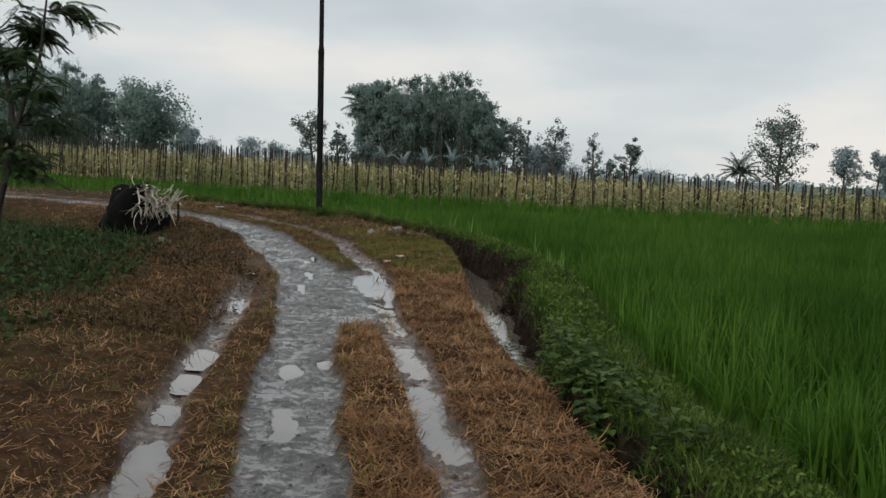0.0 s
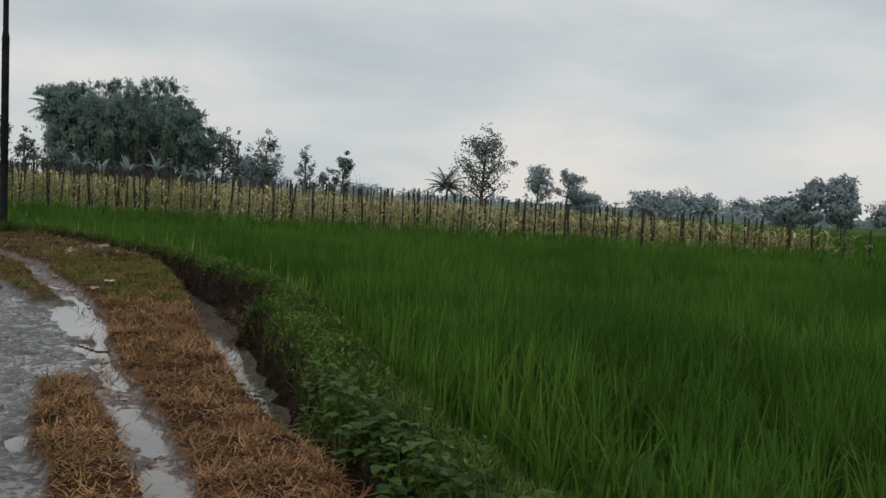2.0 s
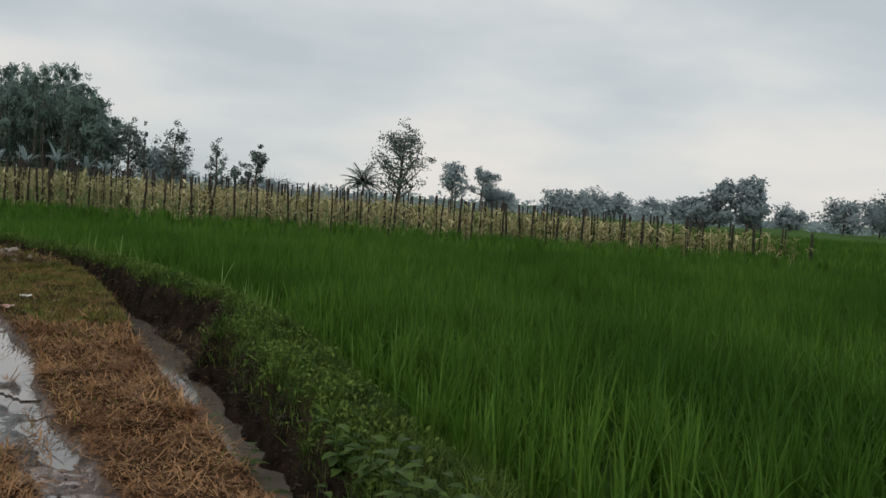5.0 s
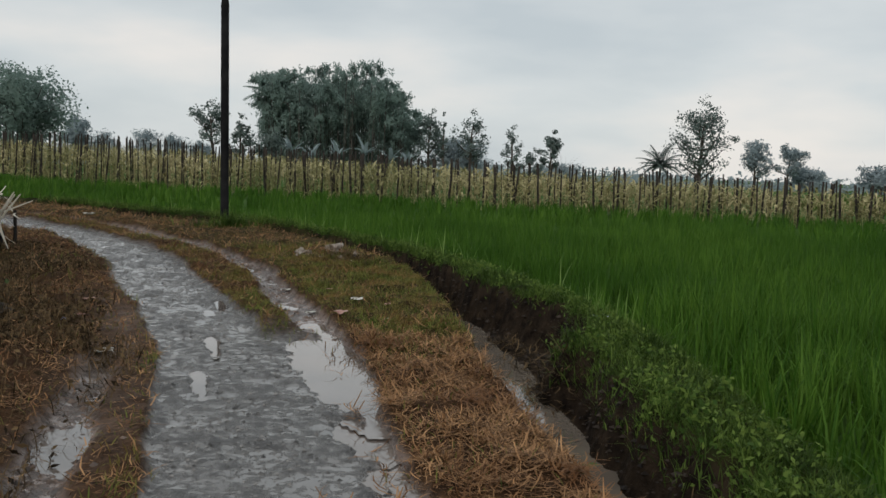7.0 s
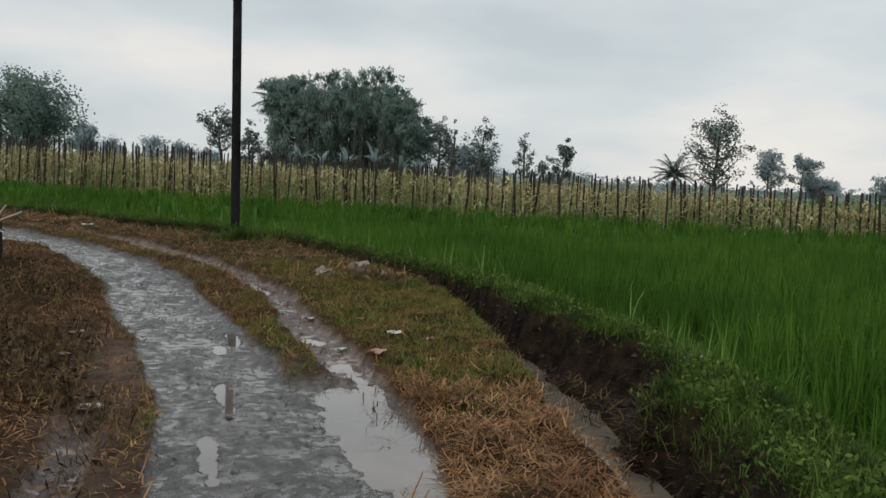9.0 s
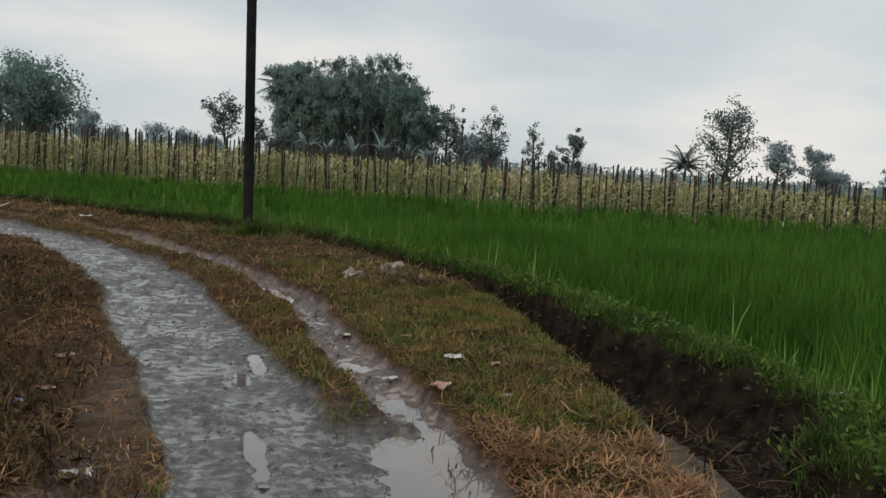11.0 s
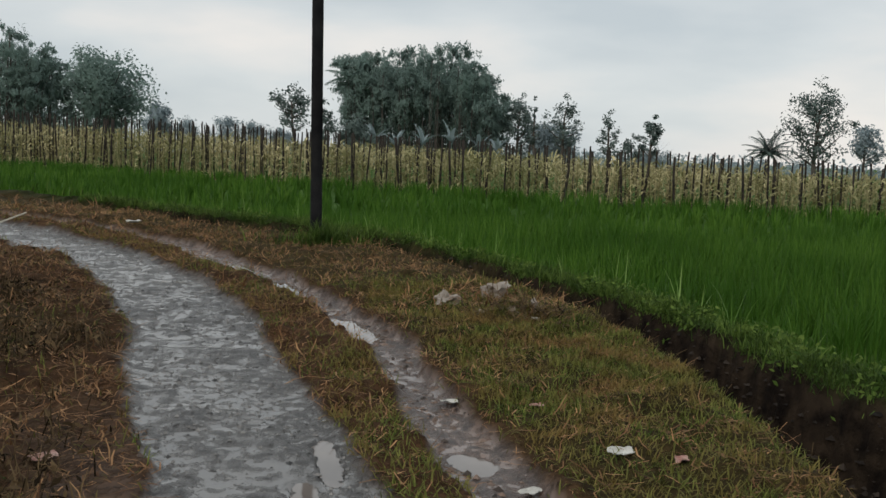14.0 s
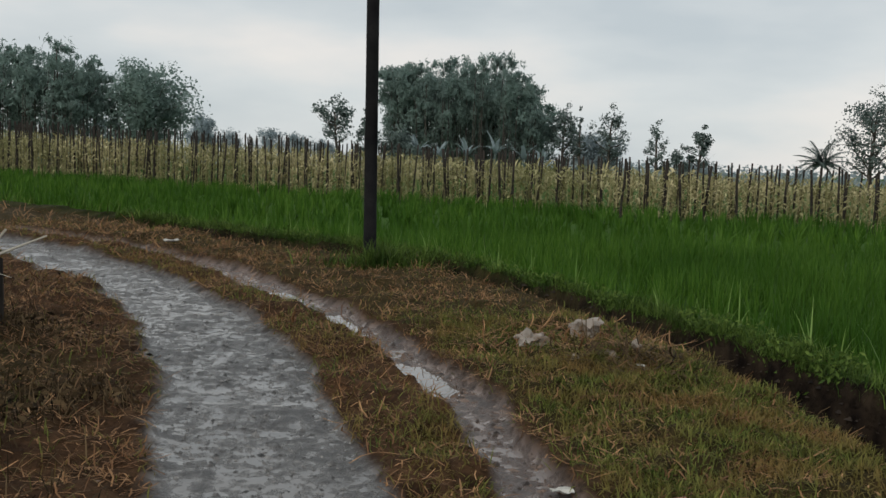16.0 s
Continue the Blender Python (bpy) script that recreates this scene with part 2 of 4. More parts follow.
def blades(rng, base, length, width, start, bend, segs=3, az=None, keep=0.0, curl=0.0):
    """Curved tapering strips: start is the angle from upright, bend how much further it turns; all per blade."""
    n = len(base)
    one = lambda v: np.broadcast_to(np.asarray(v, float), (n,))
    length, width, start, bend = one(length), one(width), one(start), one(bend)
    az = rng.uniform(0, 2 * np.pi, n) if az is None else one(az)
    tw = rng.uniform(-0.5, 0.5, n)
    p, rows, curl = np.array(base, float), [], one(curl)
    for k in range(segs + 1):
        s = k / segs
        turn = az + curl * s
        h = np.stack([np.cos(turn), np.sin(turn), np.zeros(n)], 1)
        side = np.stack([-np.sin(turn + tw), np.cos(turn + tw), np.zeros(n)], 1)
        w = width * (keep + (1 - keep) * (1 - s ** 1.8)) * (0.55 + 0.45 * min(1, 3 * s + 0.35)) + 0.0004
        rows += [p - side * w[:, None] / 2, p + side * w[:, None] / 2]
        a = start + bend * (s + 0.5 / segs)
        p = p + (h * np.sin(a)[:, None] + np.array([0, 0, 1.0]) * np.cos(a)[:, None]) * (length / segs)[:, None]
    v = np.stack(rows, 1)
    c = 2 * (segs + 1)
    o = (np.arange(n) * c)[:, None, None]
    q = np.array([[2 * k, 2 * k + 1, 2 * k + 3, 2 * k + 2] for k in range(segs)])[None]
    return v.reshape(-1, 3), (o + q).reshape(-1, 4)


def ball(r, n):
    """Points spread evenly through a ball of radius 1."""
    d = r.normal(0, 1, (n, 3))
    return d / np.linalg.norm(d, axis=1)[:, None] * (r.random(n) ** 0.45)[:, None]


def leaves(rng, centres, length, width, droop=0.3, down=0.0, outward=None):
    """Pointed leaves of four corners, folded along the middle, at random turns; outward: the way each one faces."""
    n = len(centres)
    az, el = rng.uniform(0, 2 * np.pi, n), rng.normal(-down, 0.55, n)
    d = np.stack([np.cos(az) * np.cos(el), np.sin(az) * np.cos(el), np.sin(el)], 1)
    s = np.cross(d, rng.normal(0, 1, (n, 3)))
    s /= np.linalg.norm(s, axis=1)[:, None] + 1e-9
    if outward is not None:
        o = outward / (np.linalg.norm(outward, axis=1)[:, None] + 1e-9)
        s = np.where((np.cross(d, s) * o).sum(1)[:, None] > 0, -s, s)
    lw = rng.uniform(0.6, 1.25, n)[:, None]
    L, W = length * lw, width * lw
    sag = np.array([0, 0, -1.0]) * droop * L * 0.3
    c = np.asarray(centres, float)
    v = np.stack([c - d * L / 2, c + s * W / 2 + sag * 0.2, c + d * L / 2 + sag, c - s * W / 2 + sag * 0.2], 1)
    f = np.arange(4 * n).reshape(-1, 4)
    if outward is None:
        return v.reshape(-1, 3), f
    own = np.cross(v[:, 1] - v[:, 0], v[:, 2] - v[:, 0])
    own /= np.linalg.norm(own, axis=1)[:, None] + 1e-9
    face = 1.0 * o + 0.2 * own
    face /= np.linalg.norm(face, axis=1)[:, None]
    return v.reshape(-1, 3), f, np.repeat(face, 4, 0)


def tube(points, radii, sides=7, cap=True):
    p = np.asarray(points, float)
    t = np.gradient(p, axis=0)
    t /= np.linalg.norm(t, axis=1)[:, None]
    ref = np.array([0.31, 0.95, 0.05]) if abs(t[:, 2]).mean() > 0.5 else np.array([0, 0, 1.0])
    u = np.cross(t, ref)
    u /= np.linalg.norm(u, axis=1)[:, None]
    w = np.cross(t, u)
    a = np.arange(sides) * 2 * np.pi / sides
    r = np.broadcast_to(np.asarray(radii, float), (len(p),))
    v = p[:, None] + r[:, None, None] * (np.cos(a)[None, :, None] * u[:, None] + np.sin(a)[None, :, None] * w[:, None])
    f = [[i * sides + j, i * sides + (j + 1) % sides, (i + 1) * sides + (j + 1) % sides, (i + 1) * sides + j] for i in range(len(p) - 1) for j in range(sides)]
    v = v.reshape(-1, 3)
    if cap:
        for ring, centre in ((0, p[0]), (len(p) - 1, p[-1])):
            k = len(v)
            v = np.concatenate([v, [centre]])
            f += [[ring * sides + j, ring * sides + (j + 1) % sides, k, k] for j in range(0)]
            f += [[ring * sides + j, ring * sides + (j + 1) % sides, ring * sides + (j + 2) % sides, k] for j in range(0, sides - 1, 2)]
    return v, np.array(f)


def fbm(x, y, scale, seed=0.0, octaves=3):
    """Smooth value noise on arrays, about -1 to 1."""
    out, amp = np.zeros_like(x, float), 0.6
    for o in range(octaves):
        u, v = x / scale + seed * 7.3 + o * 19.7, y / scale - seed * 3.1 + o * 5.3
        iu, iv = np.floor(u), np.floor(v)
        fu, fv = u - iu, v - iv
        fu, fv = fu * fu * (3 - 2 * fu), fv * fv * (3 - 2 * fv)
        hsh = lambda i, j: np.modf(np.abs(np.sin(i * 127.1 + j * 311.7 + 17.3 * o) * 43758.5453))[0] * 2 - 1
        top = hsh(iu, iv) * (1 - fu) + hsh(iu + 1, iv) * fu
        bot = hsh(iu, iv + 1) * (1 - fu) + hsh(iu + 1, iv + 1) * fu
        out += amp * (top * (1 - fv) + bot * fv)
        amp, scale = amp * 0.5, scale * 0.5
    return out


def step(a, b, x):
    t = np.clip((x - a) / (b - a), 0, 1)
    return t * t * (3 - 2 * t)


# ---- the plan: lines of the lane, its tracks, the ditch and the bank ----
LANE = [(-0.2, -6), (-0.42, 2), (-0.6, 4.9), (-0.78, 5.8), (-1.0, 7.3), (-1.13, 8.6), (-1.42, 10.5), (-1.62, 11.9), (-1.9, 13), (-2.25, 14), (-2.6, 14.9), (-3.05, 16.3), (-3.7, 17.7), (-4.6, 19.1), (-6.3, 20.9), (-8.2, 22.2), (-12, 24.0), (-22, 26.8), (-60, 34)]
TRACK = [(0.75, -6), (0.45, 2), (0.17, 5.1), (0.03, 6.2), (-0.2, 7.7), (-0.42, 9.0), (-0.66, 10.6), (-0.85, 12.2), (-1.12, 13.4), (-1.42, 14.5), (-1.75, 15.9), (-2.27, 17.2), (-3.1, 18.7), (-4.2, 20.2), (-5.6, 21.6), (-8, 23.1), (-12, 25.0), (-22, 27.9), (-60, 35.2)]
RUT = [(-0.9, -6), (-1.1, 2), (-1.42, 5.2), (-1.6, 6.2), (-1.74, 7.3), (-2.07, 10), (-2.3, 11.6), (-2.5, 12.8)]
DITCH = [(2.2, -6), (1.45, 3), (1.1, 5.1), (0.93, 5.9), (0.75, 7.1), (0.50, 8.6), (0.33, 10.5), (0.24, 11.7), (0.22, 13), (0.17, 14.2), (0.07, 15.2), (-0.04, 16.2), (-0.22, 17.0), (-0.6, 17.95), (-1.1, 19.0), (-1.7, 20.1), (-2.35, 20.85), (-3.1, 21.5), (-4.4, 22.3), (-5.9, 23.5), (-8.3, 25.5), (-14, 28.6), (-25, 32.4), (-60, 41)]
BANK = [(3.0, -6), (2.1, 3), (1.85, 4.8), (1.65, 6.4), (1.50, 8), (1.48, 9), (1.60, 11.0), (1.55, 12.3), (1.40, 13.8), (1.05, 15.3), (0.58, 16.7), (0.02, 17.9), (-0.7, 19.1), (-1.45, 20.25), (-2.15, 21.25), (-2.9, 22.0), (-4.2, 22.9), (-5.7, 24.1), (-8.1, 26.1), (-13.8, 29.2), (-24.8, 33.0), (-60, 41.6)]
PUDDLES = [(-0.80, 11.55, 0.22, 1.0), (-0.62, 10.1, 0.12, 0.26), (-0.44, 9.35, 0.11, 0.40), (-0.22, 7.85, 0.13, 0.46), (0.05, 6.22, 0.135, 0.62), (-1.78, 7.54, 0.135, 0.24), (-1.67, 6.84, 0.115, 0.19), (-1.58, 6.13, 0.10, 0.15), (-1.40, 5.15, 0.15, 0.36), (-2.07, 10.0, 0.11, 0.31), (-1.70, 12.25, 0.05, 0.30), (-1.62, 11.2, 0.045, 0.30), (-1.05, 7.34, 0.07, 0.20), (-0.82, 7.54, 0.05, 0.12), (-0.84, 5.94, 0.065, 0.38), (-1.89, 13.9, 0.04, 0.26), (-1.27, 13.93, 0.085, 0.11), (-2.05, 16.5, 0.13, 0.32), (-1.0, 13.05, 0.10, 0.16), (-1.92, 13.5, 0.045, 0.12), (-2.72, 18.0, 0.11, 0.25), (-3.33, 18.96, 0.12, 0.22)]


def to_line(line, x, y):
    """Distance to a line of points, which side (positive: towards the field) and the along-line y of the nearest point."""
    best, side = np.full(x.shape, 1e9), np.ones(x.shape)
    for (ax, ay), (bx, by) in zip(line[:-1], line[1:]):
        dx, dy = bx - ax, by - ay
        t = np.clip(((x - ax) * dx + (y - ay) * dy) / (dx * dx + dy * dy), 0, 1)
        px, py = x - ax - t * dx, y - ay - t * dy
        d = np.hypot(px, py)
        near = d < best
        best = np.where(near, d, best)
        side = np.where(near, np.where(dx * (y - ay) - dy * (x - ax) < 0, 1, -1), side)
    return best, best * side


def base_height(x, y):
    yy = np.clip(y, -12, 60)
    road = 0.0279 * np.where(yy < 20, yy, 20 + 8 * (1 - np.exp(-(yy - 20) / 8)))
    return road * (1 - step(60, 140, np.hypot(x, y))) + 0.25 * step(60, 140, np.hypot(x, y))


def survey(x, y):
    """Height and surface masks of the ground at x, y."""
    x, y = np.asarray(x, float), np.asarray(y, float)
    dC, _ = to_line(LANE, x, y)
    dT, _ = to_line(TRACK, x, y)
    _, sT = to_line(TRACK, x, y)
    _, sC = to_line(LANE, x, y)
    dL, sL = to_line(RUT, x, y)
    _, sD = to_line(DITCH, x, y)
    _, sB = to_line(BANK, x, y)
    wob = fbm(x, y, 0.5, 1.0) * 0.07
    fine = fbm(x, y, 0.16, 2.0)
    half = 0.29 + 0.13 * step(8.5, 13.5, y) * (1 - 0.25 * step(15, 20, y))
    pave = step(0.025, -0.025, dC - half + wob + 0.03 * fine)
    mid_gap = step(8.6, 9.3, y + wob * 4) * step(13.1, 12.3, y + wob * 4) * step(0.05, -0.05, sT) * step(-0.05, 0.05, sC)
    pave = np.maximum(pave, mid_gap)
    trk = step(0.03, -0.03, dT - 0.15 + wob + 0.03 * fine)
    rut = step(0.06, -0.05, dL - 0.12 + wob) * step(13.0, 11.0, y)
    rut2 = 0.25 * step(0.3, -0.1, np.abs(sC + 0.62) - 0.15 + wob * 1.5) * step(8.5, 11, y) * step(14.6, 13.0, y)
    mud = np.clip(np.maximum(np.maximum(trk, rut), rut2) * (1 - 0.8 * pave), 0, 1)
    h = base_height(x, y)
    road_side = step(0.05, -0.1, sD)
    verge = road_side * (1 - np.maximum(pave, mud))
    h = h + verge * (0.050 + 0.045 * fine + 0.035 * fbm(x, y, 0.4, 33.0) + 0.025 * fbm(x, y, 0.9, 3.0))
    lumps = fbm(x, y, 0.17, 31.0, 3)
    h = h + (pave + mud) * (0.004 * fine + 0.022 * np.maximum(lumps, -0.12)) * road_side - mud * 0.02
    left = step(-0.5, -2.2, sC)
    h = h + left * (0.10 + 0.10 * fbm(x, y, 2.2, 5.0)) * (1 - step(30, 60, np.hypot(x, y)))
    h = h - 0.30 * step(-1.1, -2.6, sC) * step(12.5, 15.5, y) * (1 - step(26, 40, y))
    # the ditch and the earth bank
    width = np.maximum(sD - sB, 0.3)
    narrow = step(15.5, 18.5, y)
    floor_h = -0.44 + 0.14 * narrow
    k = sD / width
    rag = 0.09 * fbm(x, y, 0.35, 7.0) + 0.05 * fbm(x, y, 0.12, 17.0)
    drop = step(-0.06, 0.16, sD + rag * 0.6)
    top = 0.78 - 0.24 * step(13.6, 15.2, y) - 0.22 * step(16, 18.5, y)
    rise = 0.25 * step(0.27 - 0.12 * narrow, 0.52 - 0.22 * narrow, k + rag * 1.1) + 0.75 * step(top - 0.15, top, k + rag * 0.8)
    closed = step(13.0, 12.4, y + 2 * rag)
    a = 0.02 + 0.31 * step(7.6, 9.0, y)
    rise = rise * (1 - closed) + closed * step(a, a + 0.26, k + rag)
    paddy = 0.10 + 0.16 * step(11, 21, y) + 0.05 * step(0, 40, -x)
    crest = base_height(x, y) + 0.10 + 0.05 * fine
    inner = h + drop * floor_h * (1 - rise) + rise * (crest - h)
    back = step(-0.12, 0.3, sB)
    far_blend = step(60, 140, np.hypot(x, y))
    paddy_h = (paddy + 0.03 * fine) * (1 - far_blend) + 0.25 * far_blend
    z = np.where(sD > -0.3, inner * (1 - back) + paddy_h * back, h)
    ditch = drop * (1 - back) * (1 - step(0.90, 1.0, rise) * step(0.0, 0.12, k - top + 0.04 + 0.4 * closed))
    # puddle hollows
    for px, py, rx, ry in PUDDLES:
        lean = -0.22 if py < 14 else -0.45
        qx, qy = x - px - (y - py) * lean, y - py
        ragged = 0.30 if rx > 0.14 else 0.55
        r = np.hypot(qx / rx, qy / ry) + ragged * fbm(x, y, 0.20, 9.0 + py) + 0.5 * ragged * fbm(x, y, 0.08, 4.0)
        z = z - (0.055 if rx > 0.14 else 0.04) * step(1.25, 0.80, r)
    green = np.clip(0.45 * step(11, 13, y) * step(0.1, 0.4, sT) + 0.6 * step(-0.9, -2.4, sC + 1.2 * fbm(x, y, 1.5, 6.0)) + step(0.75, 1.0, rise) * (1 - back), 0, 1)
    field = back
    return dict(z=z, pave=pave * road_side, mud=mud * road_side, green=green, field=field, ditch=np.clip(ditch, 0, 1), sD=sD, sB=sB, sC=sC, sT=sT, verge=verge, rise=rise, film=np.clip(0.5 - 0.9 * lumps, 0, 1))


def ground_z(x, y):
    return survey(np.atleast_1d(x), np.atleast_1d(y))["z"]


# ---- the ground: one sheet to the horizon ----
def graded(stops, reach):
    """Grid lines: stretches of (from, to, spacing), then growing outwards to the reach."""
    core = np.concatenate([np.arange(a, b - d / 3, d) for a, b, d in stops] + [[stops[-1][1]]])
    far = lambda d: (lambda o: o[o < reach])(d * np.cumsum(1.16 ** np.arange(1, 200)))
    return np.concatenate([(core[0] - far(stops[0][2]))[::-1], core, core[-1] + far(stops[-1][2])])


gx = graded([(-6.5, -2.9, 0.06), (-2.9, 1.8, 0.03), (1.8, 2.6, 0.05)], 2500)
gy = graded([(4.0, 17.0, 0.035), (17.0, 23.0, 0.05)], 3000)
X, Y = np.meshgrid(gx, gy)
S = survey(X.ravel(), Y.ravel())
nx, ny = len(gx), len(gy)
ii = (np.arange(ny - 1)[:, None] * nx + np.arange(nx - 1)[None]).ravel()
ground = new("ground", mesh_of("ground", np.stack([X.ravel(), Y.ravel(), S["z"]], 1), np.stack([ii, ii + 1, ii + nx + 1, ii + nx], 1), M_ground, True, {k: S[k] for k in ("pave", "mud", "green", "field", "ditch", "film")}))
tagged(ground, "wet rutted farm lane, straw verges, ditch and field soil", "ground", kind="structure")


def puddle(px, py, rx, ry):
    """A level sheet kept to the cells that lie over the hollow."""
    lean = -0.22 if py < 14 else -0.45
    a = np.arange(40) * 2 * np.pi / 40
    ring = []
    for q in (1.45, 1.6):
        ex, ey = q * rx * np.cos(a), q * ry * np.sin(a)
        ring.append(ground_z(px + ex + ey * lean, py + ey) - 0.0279 * (py + ey))
    level = float(np.percentile(np.concatenate(ring), 30)) - 0.004
    u, v = np.linspace(-1.4 * rx, 1.4 * rx, 22), np.linspace(-1.4 * ry, 1.4 * ry, 40)
    U, V = np.meshgrid(u, v)
    wx, wy = (U + V * lean).ravel(), V.ravel()
    wz = level + 0.0279 * (py + wy)
    sunk = ((ground_z(px + wx, py + wy) < wz + 0.003) & (np.hypot(U / rx, V / ry).ravel() < 1.38)).reshape(U.shape)
    cell = sunk[:-1, :-1] | sunk[1:, :-1] | sunk[:-1, 1:] | sunk[1:, 1:]
    i = (np.arange(39)[:, None] * 22 + np.arange(21)[None])[cell]
    ob = new("puddle", mesh_of("puddle", np.stack([wx, wy, wz - 0.0279 * py], 1), np.stack([i, i + 1, i + 23, i + 22], 1), M_puddle))
    ob.location = (px, py, 0.0279 * py)
    tagged(ob, "shallow muddy rain puddle in a wheel track", "puddle", "puddles on the lane")


for spec in PUDDLES:
    puddle(*spec)

# water along the ditch, falling gently with the ground
dl = [(x, y) for x, y in DITCH if 8.0 < y < 18.5]
dv, df = [], []
for i, (x, y) in enumerate(dl):
    lvl = 0.0279 * y - 0.34 + 0.02 * step(15, 18, np.array(y))
    dv += [(x - 0.02, y, lvl), (x + 0.55 - 0.15 * float(step(14, 18, np.array(y))), y + 0.15, lvl)]
    if i:
        df.append([2 * i - 2, 2 * i - 1, 2 * i + 1, 2 * i])
ditch_water = new("ditch_water", mesh_of("ditch_water", dv, df, M_ditch))
tagged(ditch_water, "shallow muddy water in the ditch", "water", kind="structure")


# ---- rice, straw, grass ----
def scatter(rng, n, x0, x1, y0, y1):
    return rng.uniform(x0, x1, n), rng.uniform(y0, y1, n)


def fence_y(x):
    return 40.5 - 0.6 * x


def stuff(name, geos, mat, label, category):
    v, f = join(*geos)
    return tagged(new(name, mesh_of(name, v, f, mat)), label, category, kind="stuff")


rng = np.random.default_rng(11)


def rice(area, per_m2, blades_per, width, segs, tall, seed):
    r = np.random.default_rng(seed)
    x0, x1, y0, y1, test = area
    n = int((x1 - x0) * (y1 - y0) * per_m2)
    x, y = scatter(r, n, x0, x1, y0, y1)
    ok = test(x, y)
    x, y = x[ok], y[ok]
    s = survey(x, y)
    ok = (s["sB"] > 0.16 + 0.06 * fbm(x, y, 0.4, 90.0)) & ((y < fence_y(x) - 0.6) | (x > 22.3))
    x, y, z = x[ok], y[ok], s["z"][ok]
    hgt = tall * (1 + 0.16 * fbm(x, y, 1.6, 3.0) + (0.22 if segs > 3 else 0.05) * fbm(x, y, 0.4, 13.0, 2) + 0.08 * fbm(x, y, 9.0, 8.0))
    hgt = hgt * (0.82 + 0.18 * step(0.1, 0.8, s["sB"][ok]))
    k = blades_per
    b = np.repeat(np.stack([x, y, z], 1), k, 0)
    b[:, :2] += r.normal(0, 0.036, (len(b), 2))
    m = len(b)
    L = np.repeat(hgt, k) * (r.uniform(0.72, 1.22, m) if segs > 3 else r.uniform(0.82, 1.08, m))
    start, bend = np.abs(r.normal(0.05, 0.10, m)), np.abs(r.normal(0.35, 0.35, m))
    wild = r.random(m) < (0.18 if segs > 3 else 0.07)
    bend[wild] += r.uniform(0.5, 1.7, wild.sum())
    tall_one = r.random(m) < (0.06 if segs > 3 else 0.01)
    L[tall_one] *= 1.25
    return blades(r, b, L, width * r.uniform(0.7, 1.3, m), start, bend, segs)


near = lambda x, y: np.hypot(x, y - 6.5) < 8
middle = lambda x, y: (np.hypot(x, y - 6.5) >= 8) & (np.hypot(x, y - 8) < 19)
beyond = lambda x, y: np.hypot(x, y - 8) >= 19
wide_view = lambda x, y: beyond(x, y) & (np.hypot(x, y) < 75) & (x < 0.95 * y + 6) & (x > -0.75 * y)
stuff("rice_field_edge", [rice((1.3, 8, 1.5, 14.6, near), 25, 17, 0.017, 4, 0.56, 1)], M_rice, "young green rice plants along the bank", "rice")
stuff("rice_field", [rice((2, 14, -9, 2, lambda x, y: x > 0), 5, 9, 0.03, 2, 0.5, 4), rice((-6, 19, 1, 27, middle), 22, 11, 0.015, 2, 0.52, 2), rice((-45, 60, 16, 75, wide_view), 4.3, 8, 0.048, 2, 0.52, 3)], M_rice, "wide field of young green rice", "rice")


def verge_points(n, x0, x1, y0, y1, keep):
    x, y = scatter(rng, n, x0, x1, y0, y1)
    s = survey(x, y)
    ok = rng.random(n) < keep(x, y, s)
    return np.stack([x[ok], y[ok], s["z"][ok]], 1)


def straw_keep(x, y, s):
    strip = s["verge"] * (s["sD"] < 0.02)
    greener = step(11.6, 13.2, y + 0.8 * fbm(x, y, 0.7, 44.0)) * step(0.15, 0.4, s["sT"]) * step(17.8, 16, y + 0.6 * fbm(x, y, 0.6, 45.0))
    scrub = step(-1.9, -3.2, s["sC"] + 0.9 * fbm(x, y, 1.3, 6.0)) * step(17, 14, y)
    patch = (0.5 + 0.5 * step(-0.3, 0.3, fbm(x, y, 0.8, 12.0))) * (0.22 + 0.78 * step(-0.25, 0.15, fbm(x, y, 0.15, 80.0, 2)))
    return strip * (1 - 0.30 * greener) * (1 - 0.9 * scrub) * patch


def straw_layer(n, box, keep, segs):
    p = verge_points(n, *box, keep)
    m = len(p)
    p[:, 2] += rng.uniform(-0.005, 0.05, m) * (0.5 + 0.5 * step(0, 0.4, fbm(p[:, 0], p[:, 1], 0.3, 40.0)))
    return p, blades(rng, p, 0.035 + 0.11 * rng.random(m) ** 1.8, rng.uniform(0.004, 0.010, m), rng.normal(1.40, 0.24, m), rng.normal(0.20, 0.5, m), segs, keep=0.55, curl=rng.normal(0, 1.6, m))


pts, flat_straw = straw_layer(235000, (-8, 1.7, 3.6, 24), straw_keep, 2)
_, thick_straw = straw_layer(190000, (-1.1, 1.7, 3.6, 12.5), lambda x, y, s: straw_keep(x, y, s) * (s["sC"] > 0.3), 3)
k = len(pts)
tall = pts[rng.random(k) < 0.008]
up_straw = blades(rng, tall, rng.uniform(0.05, 0.13, len(tall)), 0.005, np.abs(rng.normal(0.6, 0.4, len(tall))), rng.uniform(0, 0.8, len(tall)), 2)
stuff("cut_straw", [flat_straw, thick_straw, up_straw], M_straw, "orange-brown cut dry grass lying on the lane verges", "straw")
pts = verge_points(50000, -45, -5, 17, 46, lambda x, y, s: s["verge"] * (s["sC"] > -2.5) * (s["sD"] < 0))
k = len(pts)
stuff("roadside_straw", [blades(rng, pts, rng.uniform(0.10, 0.3, k), 0.016, rng.normal(1.25, 0.25, k), 0.2, 2)], M_straw, "dry cut grass along the far lane", "straw")


